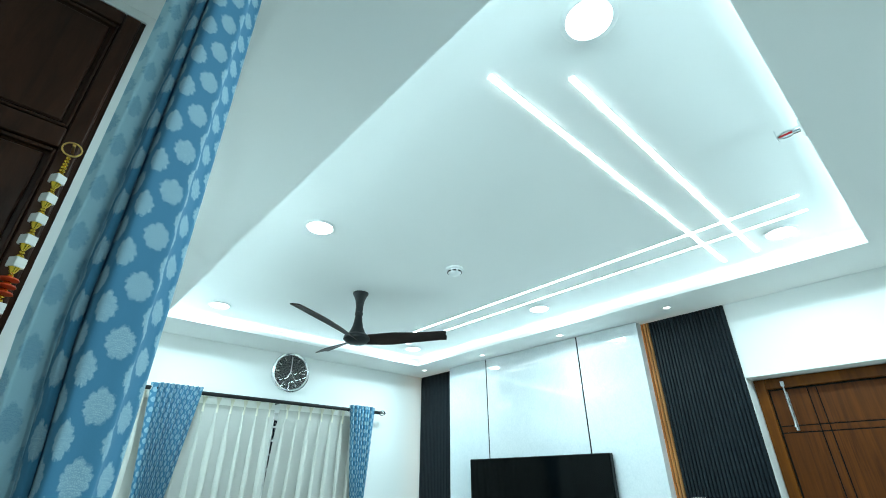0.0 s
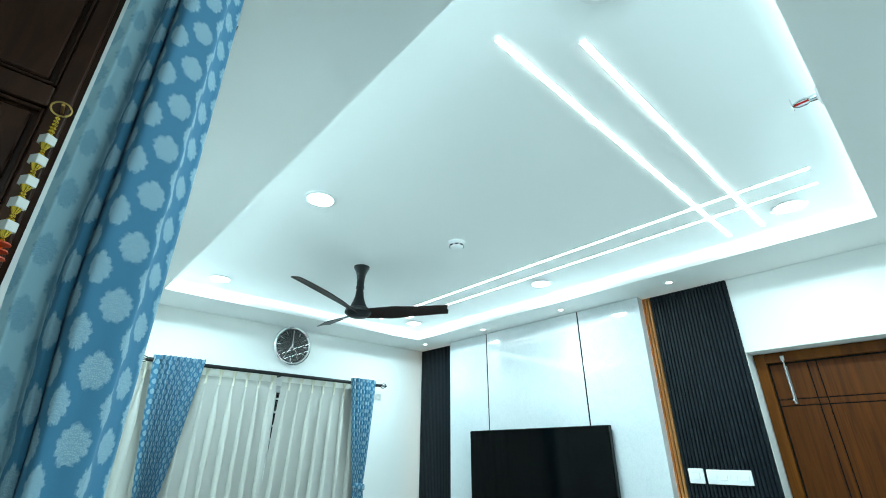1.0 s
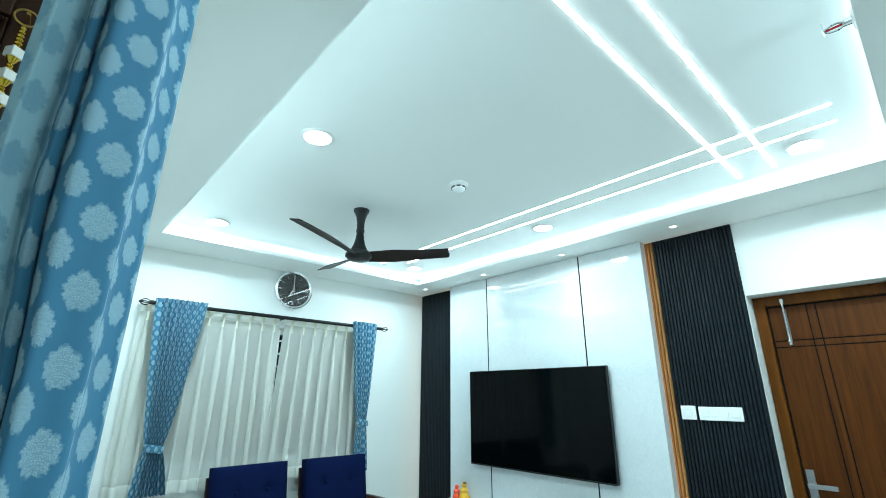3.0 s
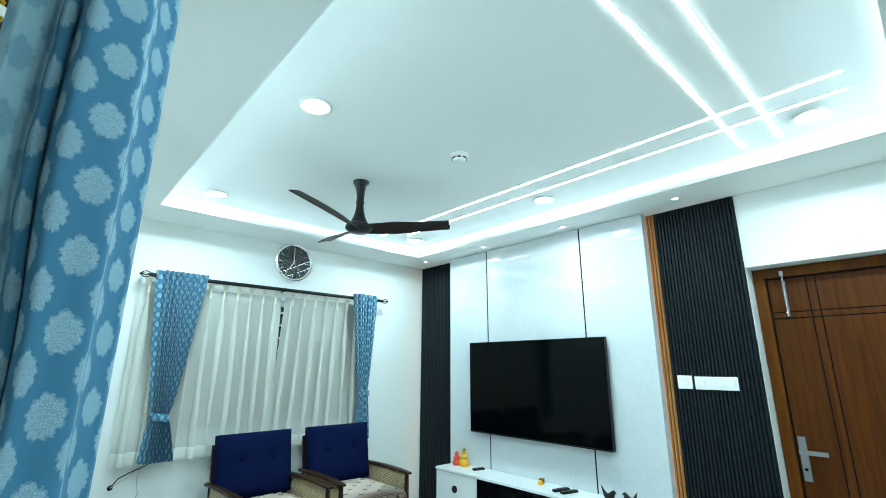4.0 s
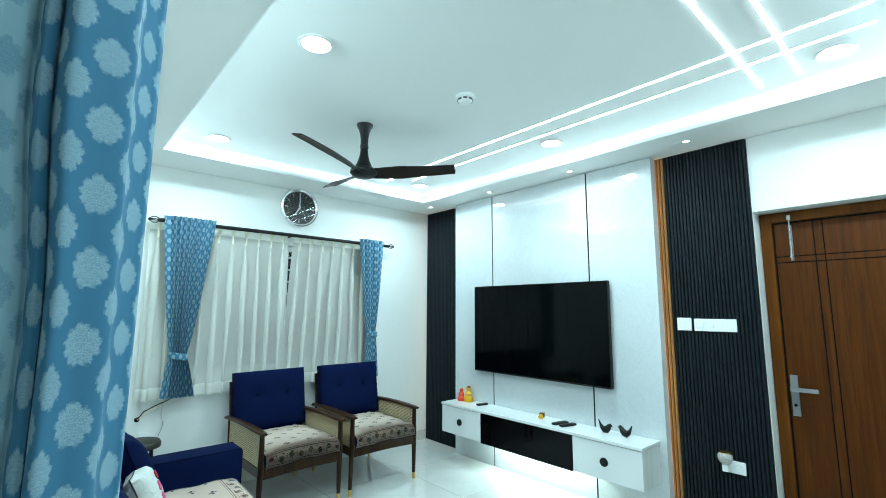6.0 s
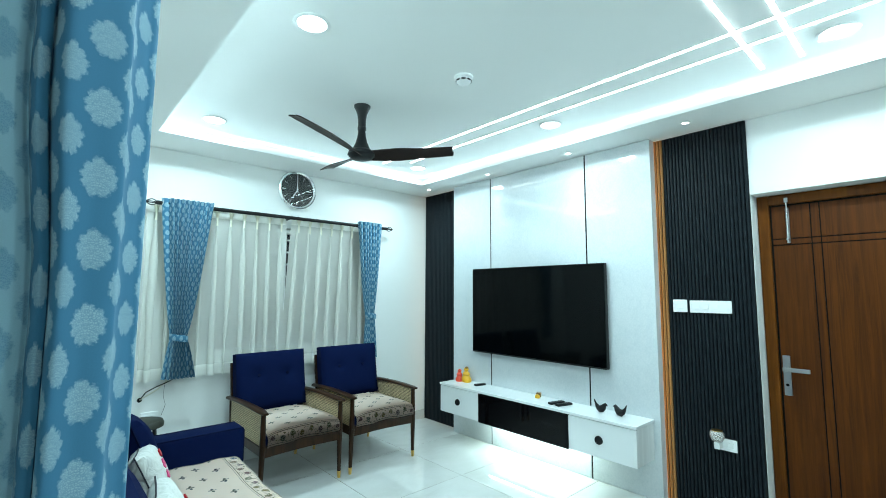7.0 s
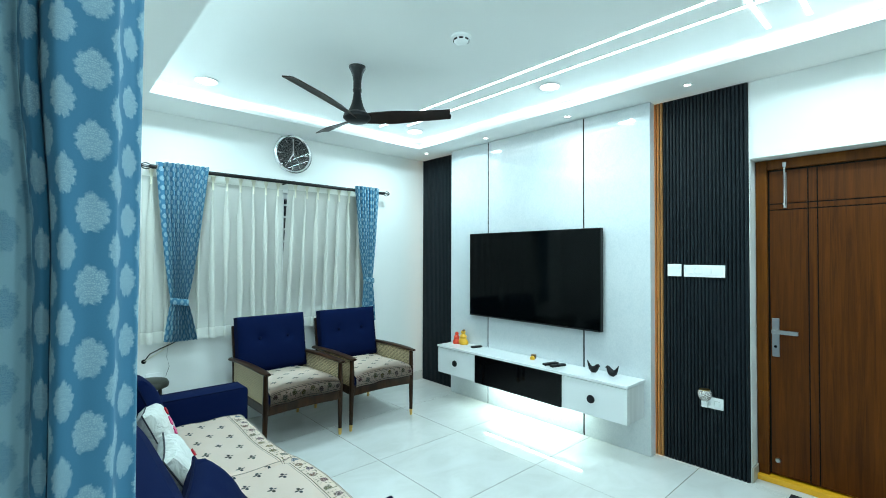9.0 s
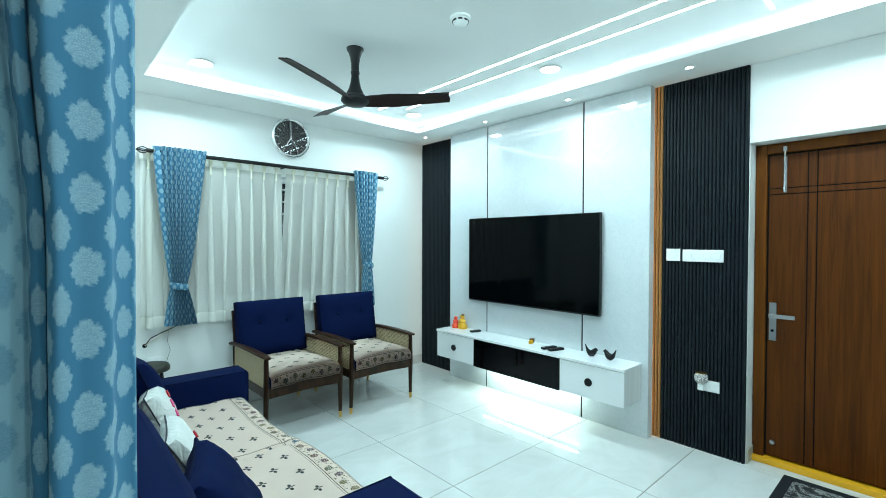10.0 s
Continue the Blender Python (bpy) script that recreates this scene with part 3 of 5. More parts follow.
def drape(name, label, xt0, xt1, xk, xb0, xb1, zt, zk, zb, folds, outer, parent_group):
    """A tied-back drape: wide pleats at the head, gathered at the tie, fanning below it."""
    t = thing(name, label, "curtain", group=parent_group)
    zs = [lerp(zb, zt, i / 44) for i in range(45)]
    paths = []
    for z in zs:
        if z >= zk:
            f = (z - zk) / (zt - zk)
            e = f ** 0.75
            a, b = lerp(xk - 0.055, xt0, e), lerp(xk + 0.055, xt1, e)
            amp = lerp(0.030, 0.050, e)
        else:
            f = (zk - z) / (zk - zb)
            e = f ** 0.7
            a, b = lerp(xk - 0.055, xb0, e), lerp(xk + 0.055, xb1, e)
            amp = lerp(0.032, 0.055, e)
        row = []
        n = folds * 14
        P = (b - a) / folds
        for i in range(n + 1):
            s = i / n
            # a flat outer fold, then rounded folds with narrow grooves
            o = s if outer < 0 else 1 - s
            q = max(0.0, o - 0.14) / 0.86
            ph = math.pi * (folds - 1) * q + 0.45 * noise.noise(Vector((s * 5, z * 1.1, xt0))) * min(1.0, q * 8)
            bulge = abs(math.sin(ph)) ** 0.65 if q > 0 else 0.25 * math.sin(math.pi * o / 0.14)
            depth = amp * (1.0 + 0.35 * noise.noise(Vector((s * 9, 0.4, xt0))))
            row.append((lerp(a, b, s) + 0.10 * P * math.sin(2 * ph) * (1 if q > 0 else 0), RODY + 0.004 - 0.008 * math.sin(math.pi * s) - depth * bulge - 0.012))
        paths.append(row)
    part("panel", cloth(paths, zs), M["damask"], t, smooth=True)
    # tie band
    bm = bmesh.new()
    ring = []
    for zz_ in (-0.026, -0.015, 0.015, 0.026):
        o = 0.004 if abs(zz_) > 0.02 else 0.0
        ring.append([bm.verts.new((xk + (0.068 - o) * math.cos(q), RODY - 0.026 + (0.036 - o) * math.sin(q), zk + zz_ - 0.012 * math.cos(q))) for q in [2 * math.pi * k / 28 for k in range(28)]])
    uv = bm.loops.layers.uv.new("UVMap")
    for a, b in zip(ring, ring[1:]):
        for k in range(28):
            f = bm.faces.new((a[k], a[(k + 1) % 28], b[(k + 1) % 28], b[k]))
            for lp in f.loops:
                lp[uv].uv = (lp.vert.co.x * 1.2, lp.vert.co.z)
    part("tieback", bm, M["damask"], t, "blue cloth tie band", smooth=True)
    for i in range(1):
        x = lerp(xt0, xt1, 0.03)
        rr = [(x + 0.004 * math.sin(q), RODY + 0.021 * math.cos(q), RODZ + 0.021 * math.sin(q)) for q in [2 * math.pi * k / 14 for k in range(15)]]
        part("eyelet", tube(rr, 0.004, 6), M["chrome"], t)
    return t


drape("drape", "blue damask eyelet curtain tied back, gathered and fanning below the tie", 0.975, 1.36, 1.150, 1.045, 1.285, 2.225, 1.115, 0.80, 10, -1, "window curtains")
drape("drape", "narrow blue damask eyelet curtain tied back near the corner", 2.765, 3.075, 2.935, 2.85, 3.03, 2.225, 1.235, 0.80, 8, 1, "window curtains")


def sheer(label, x0, x1, zb, zt, folds, seed, lean=0.0):
    """A voile on pinch pleats: below each pleat the cloth doubles back into a soft hanging tube; the inner edge may lean."""
    t = thing("sheer_curtain", label, "curtain", group="sheer curtains")
    zs = [lerp(zb, zt, i / 26) for i in range(27)]
    ys = 4.765
    paths = []
    n = folds * 22
    P = (x1 - x0) / folds
    for z in zs:
        f = (z - zb) / (zt - zb)
        flare = min(1.0, (1 - f) / 0.30)
        left = x0 + lean * (1 - f) ** 0.8
        row = []
        for i in range(n + 1):
            s = i / n
            k = min(folds - 1, int(s * folds))
            w = noise.noise(Vector((k * 3.1 + seed, z * 0.8, 0)))
            d = s * folds - k - 0.5
            calm = math.cos(math.pi * d) ** 0.5 if abs(d) < 0.5 else 0.0
            tuck = lerp(0.20, 0.38 + 0.18 * w, flare)
            shift = P * 0.20 * noise.noise(Vector((k * 1.7 + seed, z * 0.6, 5))) * (1 - f) * calm
            ridge = math.exp(-(d / lerp(0.14, 0.20, flare)) ** 2)
            row.append((lerp(left, x1, s) - P * tuck * math.sin(2 * math.pi * d) + shift, ys + 0.014 - lerp(0.024, 0.050, flare) * ridge + 0.006 * noise.noise(Vector((s * 14, z * 2, seed))) * (1 - f)))
        paths.append(row)
    part("voile", cloth(paths, zs), M["sheer"], t, smooth=True)
    for k in range(folds):
        x = lerp(x0, x1, (k + 0.5) / folds)
        bm = bmesh.new()
        for o in (-1, 0, 1):
            lathe([(0.003, 0.062), (0.009, 0.052), (0.004, 0.0), (0.008, -0.04), (0.002, -0.08)], 8, bm, Matrix.Translation((x + o * 0.006, ys - 0.018 + 0.004 * abs(o), zt - 0.055)) @ Matrix.Rotation(radians(o * 9), 4, "Y"))
        part("pleat", bm, M["tape"], t, "pinch pleat heading", smooth=True)
    return t


sheer("cream sheer voile curtain with pinch pleats drawn across the window", 0.90, 2.030, 0.785, 2.185, 10, 0.3)
sheer("cream sheer voile curtain with pinch pleats, its free edge swung inwards", 2.085, 3.03, 0.795, 2.185, 8, 2.1, -0.075)
rail = thing("sheer_track", "slim white curtain track above the window", "curtain track")
part("track", box(0.90, 3.04, 4.755, 4.785, 2.187, 2.203), M["switch"], rail)
for x in (1.1, 2.0, 2.9):
    part("clip", box(x - 0.01, x + 0.01, 4.785, YW, 2.191, 2.201), M["switch"], rail)

# ---- blue curtain close to the camera ----
nc = thing("door_curtain", "blue damask curtain with pale leafy medallions hanging in soft folds", "curtain")
PLAN = [(0.250, 1.180), (0.257, 1.174), (0.265, 1.173), (0.275, 1.177), (0.283, 1.184), (0.289, 1.190), (0.2915, 1.176), (0.296, 1.163), (0.302, 1.159), (0.3055, 1.168), (0.308, 1.152), (0.318, 1.142), (0.340, 1.146), (0.358, 1.154), (0.369, 1.166), (0.372, 1.195), (0.379, 1.232), (0.394, 1.252), (0.403, 1.262), (0.409, 1.280)]


def smooth_line(pts, sub=5):
    """Catmull-Rom through the points."""
    p = [Vector(a) for a in pts]
    out = []
    for i in range(len(p) - 1):
        a, b, c, d = p[max(i - 1, 0)], p[i], p[i + 1], p[min(i + 2, len(p) - 1)]
        for k in range(sub):
            t = k / sub
            out.append(0.5 * (2 * b + (c - a) * t + (2 * a - 5 * b + 4 * c - d) * t * t + (3 * b - a - 3 * c + d) * t ** 3))
    return [(v.x, v.y) for v in out] + [(p[-1].x, p[-1].y)]


def slant(x, z):
    """The free edge swings inwards below chest height."""
    f = min(1.0, max(0.0, (1.72 - z) / 0.25))
    return 0.016 * f * f * (3 - 2 * f) * min(1.0, max(0.0, (0.345 - x) / 0.05))


line = smooth_line(PLAN)
cut = 5 * 5                      # the cloth's reverse shows up to this fold
u_mark = 0.0
for p_, q_ in zip(line[cut:], line[cut + 1:]):
    if q_[0] < 0.327:
        u_mark += (Vector(p_) - Vector(q_)).length
zs = [lerp(0.06, 2.56, i / 48) for i in range(49)]
rows = [[(x + slant(x, z) + 0.004 * noise.noise(Vector((i * 0.13, z * 1.1, 3))), y + 0.010 * noise.noise(Vector((i * 0.09, z * 0.8, 9)))) for i, (x, y) in enumerate(line)] for z in zs]
part("cloth_reverse", cloth([r[:cut + 1] for r in rows], zs), M["damask_back"], nc, "paler reverse of the cloth with dark medallions", smooth=True)
part("cloth_face", cloth([r[cut:] for r in rows], zs, u_mark - 0.029, 1.5645 - 0.0371), M["damask"], nc, smooth=True)
nr = thing("door_curtain_rod", "black iron curtain rod in the passage", "curtain rod")
part("pole", rod((XP, 1.21, 2.58), (0.44, 1.21, 2.58), 0.0125), M["iron"], nr, smooth=True)
part("hanger", rod((0.435, 1.21, 2.58), (0.435, 1.21, 2.62), 0.006), M["iron"], nr, smooth=True)

# ---- lamps and fittings in the ceiling ----
def downlight():
    t = thing("downlight", "round white LED downlight set flush in the ceiling, lit", "ceiling light", group="ceiling downlights")
    part("trim_ring", lathe([(0.066, 0.0), (0.076, -0.001), (0.084, -0.004), (0.085, -0.007), (0.078, -0.009), (0.068, -0.009), (0.0665, -0.004)], 40), M["switch"], t, smooth=True)
    part("diffuser", lathe([(0.0, -0.006), (0.066, -0.006)], 40), M["lamp_disc"], t, "glowing round diffuser")
    return t


d0 = downlight()
d0.matrix_world = pose(*DOWN[0], ZC)
for x, y in DOWN[1:]:
    copy_thing(d0, pose(x, y, ZC))
# fittings for the two added lamps, both out of view
copy_thing(d0, pose(0.02, 0.05, 2.62))
copy_thing(d0, pose(1.9, -0.85, ZB))


def wall_spot():
    t = thing("spotlight", "small round recessed spotlight above the cladding, lit", "ceiling light", group="recessed spotlights")
    part("trim_ring", lathe([(0.020, 0.0), (0.022, -0.003), (0.034, -0.004), (0.036, 0.0)], 28), M["switch"], t, smooth=True)
    part("lens", lathe([(0.0, -0.002), (0.020, -0.002)], 24), M["spot_disc"], t, "glowing lens")
    return t


s0 = wall_spot()
s0.matrix_world = pose(*SPOTS[0], ZB)
for x, y in SPOTS[1:]:
    copy_thing(s0, pose(x, y, ZB))


def light_line(x0, y0, x1, y1, drop):
    t = thing("light_line", "long slim LED light line let into the raised ceiling, lit", "ceiling light", group="ceiling light lines")
    bm = bmesh.new()
    w = 0.0095
    dx, dy = (0, w) if abs(x1 - x0) > abs(y1 - y0) else (w, 0)
    pts = [(x0 - dx, y0 - dy), (x1 + dx * -1, y1 - dy), (x1 + dx, y1 + dy), (x0 + dx, y0 + dy)]
    box(min(p[0] for p in pts), max(p[0] for p in pts), min(p[1] for p in pts), max(p[1] for p in pts), ZC - drop, ZC - 0.0002, 0.0008, 1, bm)
    part("diffuser", bm, M["line_light"], t)
    bm = bmesh.new()
    for s in (-1, 1):
        ox, oy = (0, s * (w + 0.0012)) if dx == 0 else (s * (w + 0.0012), 0)
        box(min(x0, x1) + ox - (0.001 if dx else 0), max(x0, x1) + ox + (0.001 if dx else 0), min(y0, y1) + oy - (0.001 if dy else 0), max(y0, y1) + oy + (0.001 if dy else 0), ZC - drop * 0.4, ZC - 0.0002, bm=bm)
    part("edge_trim", bm, M["switch"], t)


light_line(2.745, 0.683, 2.745, 4.19, 0.003)
light_line(2.930, 0.686, 2.930, 3.99, 0.003)
light_line(1.120, 1.185, 3.262, 1.185, 0.005)
light_line(1.332, 1.005, 3.252, 1.005, 0.005)

sd = thing("smoke_detector", "white round smoke detector on the raised ceiling", "smoke detector", pose(2.085, 2.392, ZC))
part("base", lathe([(0.0, 0.0), (0.056, 0.0), (0.056, -0.010), (0.050, -0.014), (0.0, -0.014)], 32), M["switch"], sd, smooth=True)
part("head", lathe([(0.040, -0.014), (0.046, -0.024), (0.040, -0.036), (0.030, -0.044), (0.0, -0.046)], 32), M["switch"], sd, smooth=True)
for k in range(8):
    a = k * math.pi / 4
    part("vent", box(-0.012, 0.012, -0.002, 0.002, -0.004, 0.004), M["groove"], sd, m=pose(2.085 + 0.0445 * math.cos(a), 2.392 + 0.0445 * math.sin(a), ZC - 0.028, 0, 0, math.degrees(a) + 90))
for v in [c for c in sd.children if c.name.startswith("vent")]:
    v.matrix_parent_inverse = sd.matrix_world.inverted()

sp = thing("sprinkler", "chrome sidewall fire sprinkler with a red bulb on the cove lip", "sprinkler", pose(2.095, RY0, ZB + 0.020) @ Matrix.Diagonal((1.45, 1.45, 1.45, 1)))
part("escutcheon", lathe([(0.0, 0.006), (0.020, 0.005), (0.026, 0.0)], 24, m=Matrix.Rotation(radians(-90), 4, "X")), M["switch"], sp, smooth=True)
part("body", rod((0, 0.004, 0), (0, 0.022, 0), 0.010, 0.008), M["mirror_chrome"], sp, smooth=True)
for s in (-1, 1):
    part("arm", tube([(s * 0.008, 0.02, 0), (s * 0.014, 0.03, 0), (s * 0.012, 0.044, 0), (s * 0.003, 0.054, 0)], 0.0025, 6), M["mirror_chrome"], sp, smooth=True)
M["red_glass"] = mat("red_bulb", (0.55, 0.01, 0.01), 0.1)
part("bulb", rod((0, 0.022, 0), (0, 0.052, 0), 0.0028, seg=8), M["red_glass"], sp, "red glass bulb")
part("deflector", box(-0.014, 0.014, 0.054, 0.0565, -0.006, 0.016, 0.001, 1), M["mirror_chrome"], sp)

# ---- ceiling fan ----
M["fan_black"] = mat("fan_black", (0.009, 0.010, 0.011), 0.42, Specular_IOR_Level=0.25)
M["fan_blade"] = m_wood("fan_blade_brown", (0.012, 0.006, 0.005), (0.024, 0.011, 0.008), (0.1, 1, 1), 30, 0.42, 0.0)
fan = thing("ceiling_fan", "black ceiling fan with three dark brown sculpted blades, at rest", "ceiling fan", pose(1.865, 3.157, 0))
part("canopy", lathe([(0.0, ZC), (0.056, ZC), (0.055, ZC - 0.012), (0.044, ZC - 0.03), (0.033, ZC - 0.06), (0.028, ZC - 0.095), (0.0, ZC - 0.097)], 32), M["fan_black"], fan, smooth=True)
part("downrod", lathe([(0.027, ZC - 0.09), (0.026, ZC - 0.15), (0.029, ZC - 0.152), (0.029, ZC - 0.168), (0.025, ZC - 0.17), (0.024, ZC - 0.20)], 28), M["fan_black"], fan, smooth=True)
part("neck", lathe([(0.026, 2.565), (0.030, 2.53), (0.040, 2.49), (0.056, 2.455), (0.066, 2.44), (0.0, 2.438)], 32), M["fan_black"], fan, smooth=True)
part("hub", lathe([(0.0, 2.446), (0.068, 2.442), (0.088, 2.425), (0.092, 2.405), (0.080, 2.392), (0.068, 2.383), (0.064, 2.380), (0.0, 2.376)], 40), M["fan_black"], fan, smooth=True)
for ang in (-37, 84, -157):
    bm = bmesh.new()
    rows_ = []
    N = 16
    for i in range(N + 1):
        f = i / N
        r = lerp(0.055, 0.620, f)
        half = lerp(0.040, 0.062, min(1, f * 3)) if f < 0.33 else lerp(0.062, 0.050, (f - 0.33) / 0.67)
        tw = -radians(lerp(26, 16, min(1, f * 1.6)))
        off = 0.014 * math.sin(f * math.pi)
        zc = 2.410 + 0.046 * f
        row = []
        for k in range(7):
            u = k / 6 * 2 - 1
            y = u * half + off
            z = zc + (u * half) * math.tan(tw) - 0.004 * u * u
            row.append((bm.verts.new((r + (0.012 if k > 3 and i == N else 0), y, z + 0.0035)), bm.verts.new((r + (0.012 if k > 3 and i == N else 0), y, z - 0.0035))))
        rows_.append(row)
    for a, b in zip(rows_, rows_[1:]):
        for k in range(6):
            bm.faces.new((a[k][0], b[k][0], b[k + 1][0], a[k + 1][0]))
            bm.faces.new((a[k][1], a[k + 1][1], b[k + 1][1], b[k][1]))
        bm.faces.new((a[0][0], a[0][1], b[0][1], b[0][0]))
        bm.faces.new((a[6][0], b[6][0], b[6][1], a[6][1]))
    for row, fl in ((rows_[0], 1), (rows_[-1], -1)):
        for k in range(6):
            q = (row[k][0], row[k + 1][0], row[k + 1][1], row[k][1])
            bm.faces.new(q if fl > 0 else q[::-1])
    bmesh.ops.rotate(bm, cent=(0, 0, 0), matrix=Matrix.Rotation(radians(ang), 3, "Z"), verts=bm.verts)
    part("blade", bm, M["fan_blade"], fan, "dark brown blade", smooth=True)

# ---- television and wall-hung unit ----
tv = thing("television", "large flat black television mounted on the cladding, switched off", "television")
part("cabinet", box(3.645, 3.685, 2.384, 3.850, 0.884, 1.724, 0.004), M["black_plastic"], tv)
part("screen", box(3.6375, 3.6455, 2.390, 3.844, 0.896, 1.718, 0.001, 1), M["screen"], tv, "dark glossy screen")
part("bezel", box(3.636, 3.6455, 2.388, 3.846, 0.8845, 0.8955, 0.001, 1), M["black_plastic"], tv)
part("bracket", box(3.685, 3.7038, 2.9, 3.3, 1.1, 1.5), M["iron"], tv)

un = thing("television_unit", "white wall-hung media unit with a black gloss drop front", "cabinet")
UX, UY0, UY1, UZ0, UZ1 = 3.425, 2.068, 4.098, 0.286, 0.567
part("top", box(UX - 0.008, XM - 0.0005, UY0 - 0.006, UY1 + 0.006, UZ1 - 0.022, UZ1, 0.003), M["white_lacquer"], un, "glossy white top")
part("body", box(UX + 0.02, XM - 0.0005, UY0, UY1, UZ0, UZ1 - 0.026, 0.002), M["unit_side"], un)
# black strip that paints the shade in the gap under the top
part("shadow_gap", box(UX + 0.012, XM - 0.0005, UY0 + 0.004, UY1 - 0.004, UZ1 - 0.026, UZ1 - 0.022), M["groove"], un)
for y0, y1, mt_, nm in ((3.571, UY1, "white_lacquer", "door"), (2.610, 3.565, "black_gloss", "drop_front"), (UY0, 2.604, "white_lacquer", "door")):
    zlo = UZ0 - (0.006 if nm == "drop_front" else 0)
    dd = part(nm, box(UX if nm == "door" else UX - 0.004, UX + 0.019, y0, y1, zlo, UZ1 - 0.028, 0.002), M[mt_], un, "black gloss drop front" if nm == "drop_front" else "")
    if nm == "door":
        yk = 3.846 if y0 > 3 else 2.349
        kn = part("knob", lathe([(0.0, 0.013), (0.020, 0.013), (0.029, 0.011), (0.031, 0.006), (0.031, 0.0)], 28, m=Matrix.Translation((UX, yk, 0.410)) @ Matrix.Rotation(radians(-90), 4, "Y")), M["black_plastic"], dd, "round black ring handle", smooth=True)
part("led_tape", box(3.634, 3.646, 2.56, 3.62, UZ0 - 0.004, UZ0 - 0.0005), M["led_strip"], un, "white LED tape under the unit")

# things on the unit
M["red_clay"] = mat("red_painted_clay", (0.72, 0.05, 0.012), 0.4)
M["yellow_clay"] = mat("yellow_painted_clay", (0.70, 0.36, 0.01), 0.4)
M["gold_brown"] = mat("brown_gilt", (0.16, 0.08, 0.02), 0.35)
ZU = UZ1


def figurine(x, y, h, mt_, label, wob, wide):
    bm = lathe([(0.0, 0.0), (0.030, 0.0), (0.034, h * 0.12), (0.032, h * 0.25), (0.022, h * 0.42), (0.026, h * 0.55), (0.019, h * 0.66), (0.011, h * 0.72), (0.016, h * 0.80), (0.017, h * 0.88), (0.010, h * 0.96), (0.0, h)], 20)
    for v in bm.verts:
        v.co.x *= 1.25 + 0.25 * noise.noise(v.co * 30 + Vector((wob, 0, 0)))
        v.co.y *= wide + 0.35 * noise.noise(v.co * 26 + Vector((0, wob, 0)))
    ob = part("figurine", bm, mt_, smooth=True, m=pose(x, y, ZU))
    return tagged(ob, label, "figurine")


figurine(3.605, 4.005, 0.125, M["red_clay"], "small red painted clay figurine on the media unit", 1.0, 1.2)
figurine(3.625, 3.925, 0.150, M["yellow_clay"], "small yellow draped clay figurine with a brown top", 4.0, 1.75)
bm = lathe([(0.0, 0.0), (0.017, 0.003), (0.019, 0.016), (0.012, 0.026), (0.0, 0.030)], 14)
tagged(part("headdress", bm, M["gold_brown"], smooth=True, m=pose(3.622, 3.920, ZU + 0.128, 0, 22, 0)), "dark gilt headdress set on the yellow figurine", "ornament")


def remote(x, y, turn, label, ln=0.15):
    t = thing("remote_control", label, "remote control", pose(x, y, ZU, 0, 0, turn), group="remote controls")
    part("case", box(-0.022, 0.022, -ln / 2, ln / 2, 0.0, 0.018, 0.006, 3), M["black_plastic"], t, smooth=True)
    for r in range(5):
        for c in (-1, 0, 1):
            part("button", box(c * 0.011 - 0.003, c * 0.011 + 0.003, -ln / 2 + 0.02 + r * 0.02, -ln / 2 + 0.026 + r * 0.02, 0.0175, 0.0195), M["iron"], t)
    return t


remote(3.605, 3.715, 78, "slim black remote control lying on the media unit", 0.12)
remote(3.560, 2.800, 76, "black remote control lying beside another one")
remote(3.555, 2.725, 74, "black remote control lying beside another one")
ty = thing("toy_block", "tiny yellow and brown toy block on the media unit", "toy", pose(3.62, 3.02, ZU, 0, 0, 25))
part("block", box(-0.018, 0.018, -0.020, 0.022, 0.008, 0.045, 0.004), M["gold_brown"], ty)
part("front", lathe([(0.0, 0.0), (0.020, 0.002), (0.022, 0.016), (0.014, 0.030), (0.0, 0.034)], 16, m=Matrix.Translation((-0.022, 0.008, 0.0))), M["yellow_clay"], ty, smooth=True)


def bird(x, y, turn, label):
    bm = bmesh.new()
    rings = []
    prof = [(-0.075, 0.118, 0.003), (-0.066, 0.098, 0.008), (-0.052, 0.070, 0.014), (-0.036, 0.048, 0.024), (-0.014, 0.036, 0.033), (0.010, 0.040, 0.034), (0.028, 0.056, 0.028), (0.040, 0.074, 0.022), (0.052, 0.084, 0.018), (0.064, 0.080, 0.009), (0.078, 0.074, 0.001)]
    for i, (px, pz, r) in enumerate(prof):
        a = prof[max(i - 1, 0)]
        b = prof[min(i + 1, len(prof) - 1)]
        d = Vector((b[0] - a[0], 0, b[1] - a[1])).normalized()
        nrm = Vector((-d.z, 0, d.x))
        rings.append([bm.verts.new(Vector((px, 0, pz)) + nrm * r * math.cos(q) + Vector((0, 1, 0)) * r * 0.85 * math.sin(q)) for q in [2 * math.pi * k / 14 for k in range(14)]])
    for a, b in zip(rings, rings[1:]):
        for k in range(14):
            bm.faces.new((a[k], a[(k + 1) % 14], b[(k + 1) % 14], b[k]))
    bm.faces.new(rings[0][::-1])
    bm.faces.new(rings[-1])
    for v in bm.verts:
        v.co.z = max(v.co.z, 0.004)
        v.co *= 0.80
        v.co.z -= 0.0038
    bmesh.ops.recalc_face_normals(bm, faces=bm.faces)
    return tagged(part("bird_ornament", bm, M["black_plastic"], smooth=True, m=pose(x, y, ZU, 0, 0, turn)), label, "ornament", "bird ornaments")


bird(3.595, 2.420, -96, "matt black bird ornament with a raised tail, facing its mate")
bird(3.600, 2.270, 80, "matt black bird ornament with a raised tail, facing its mate")

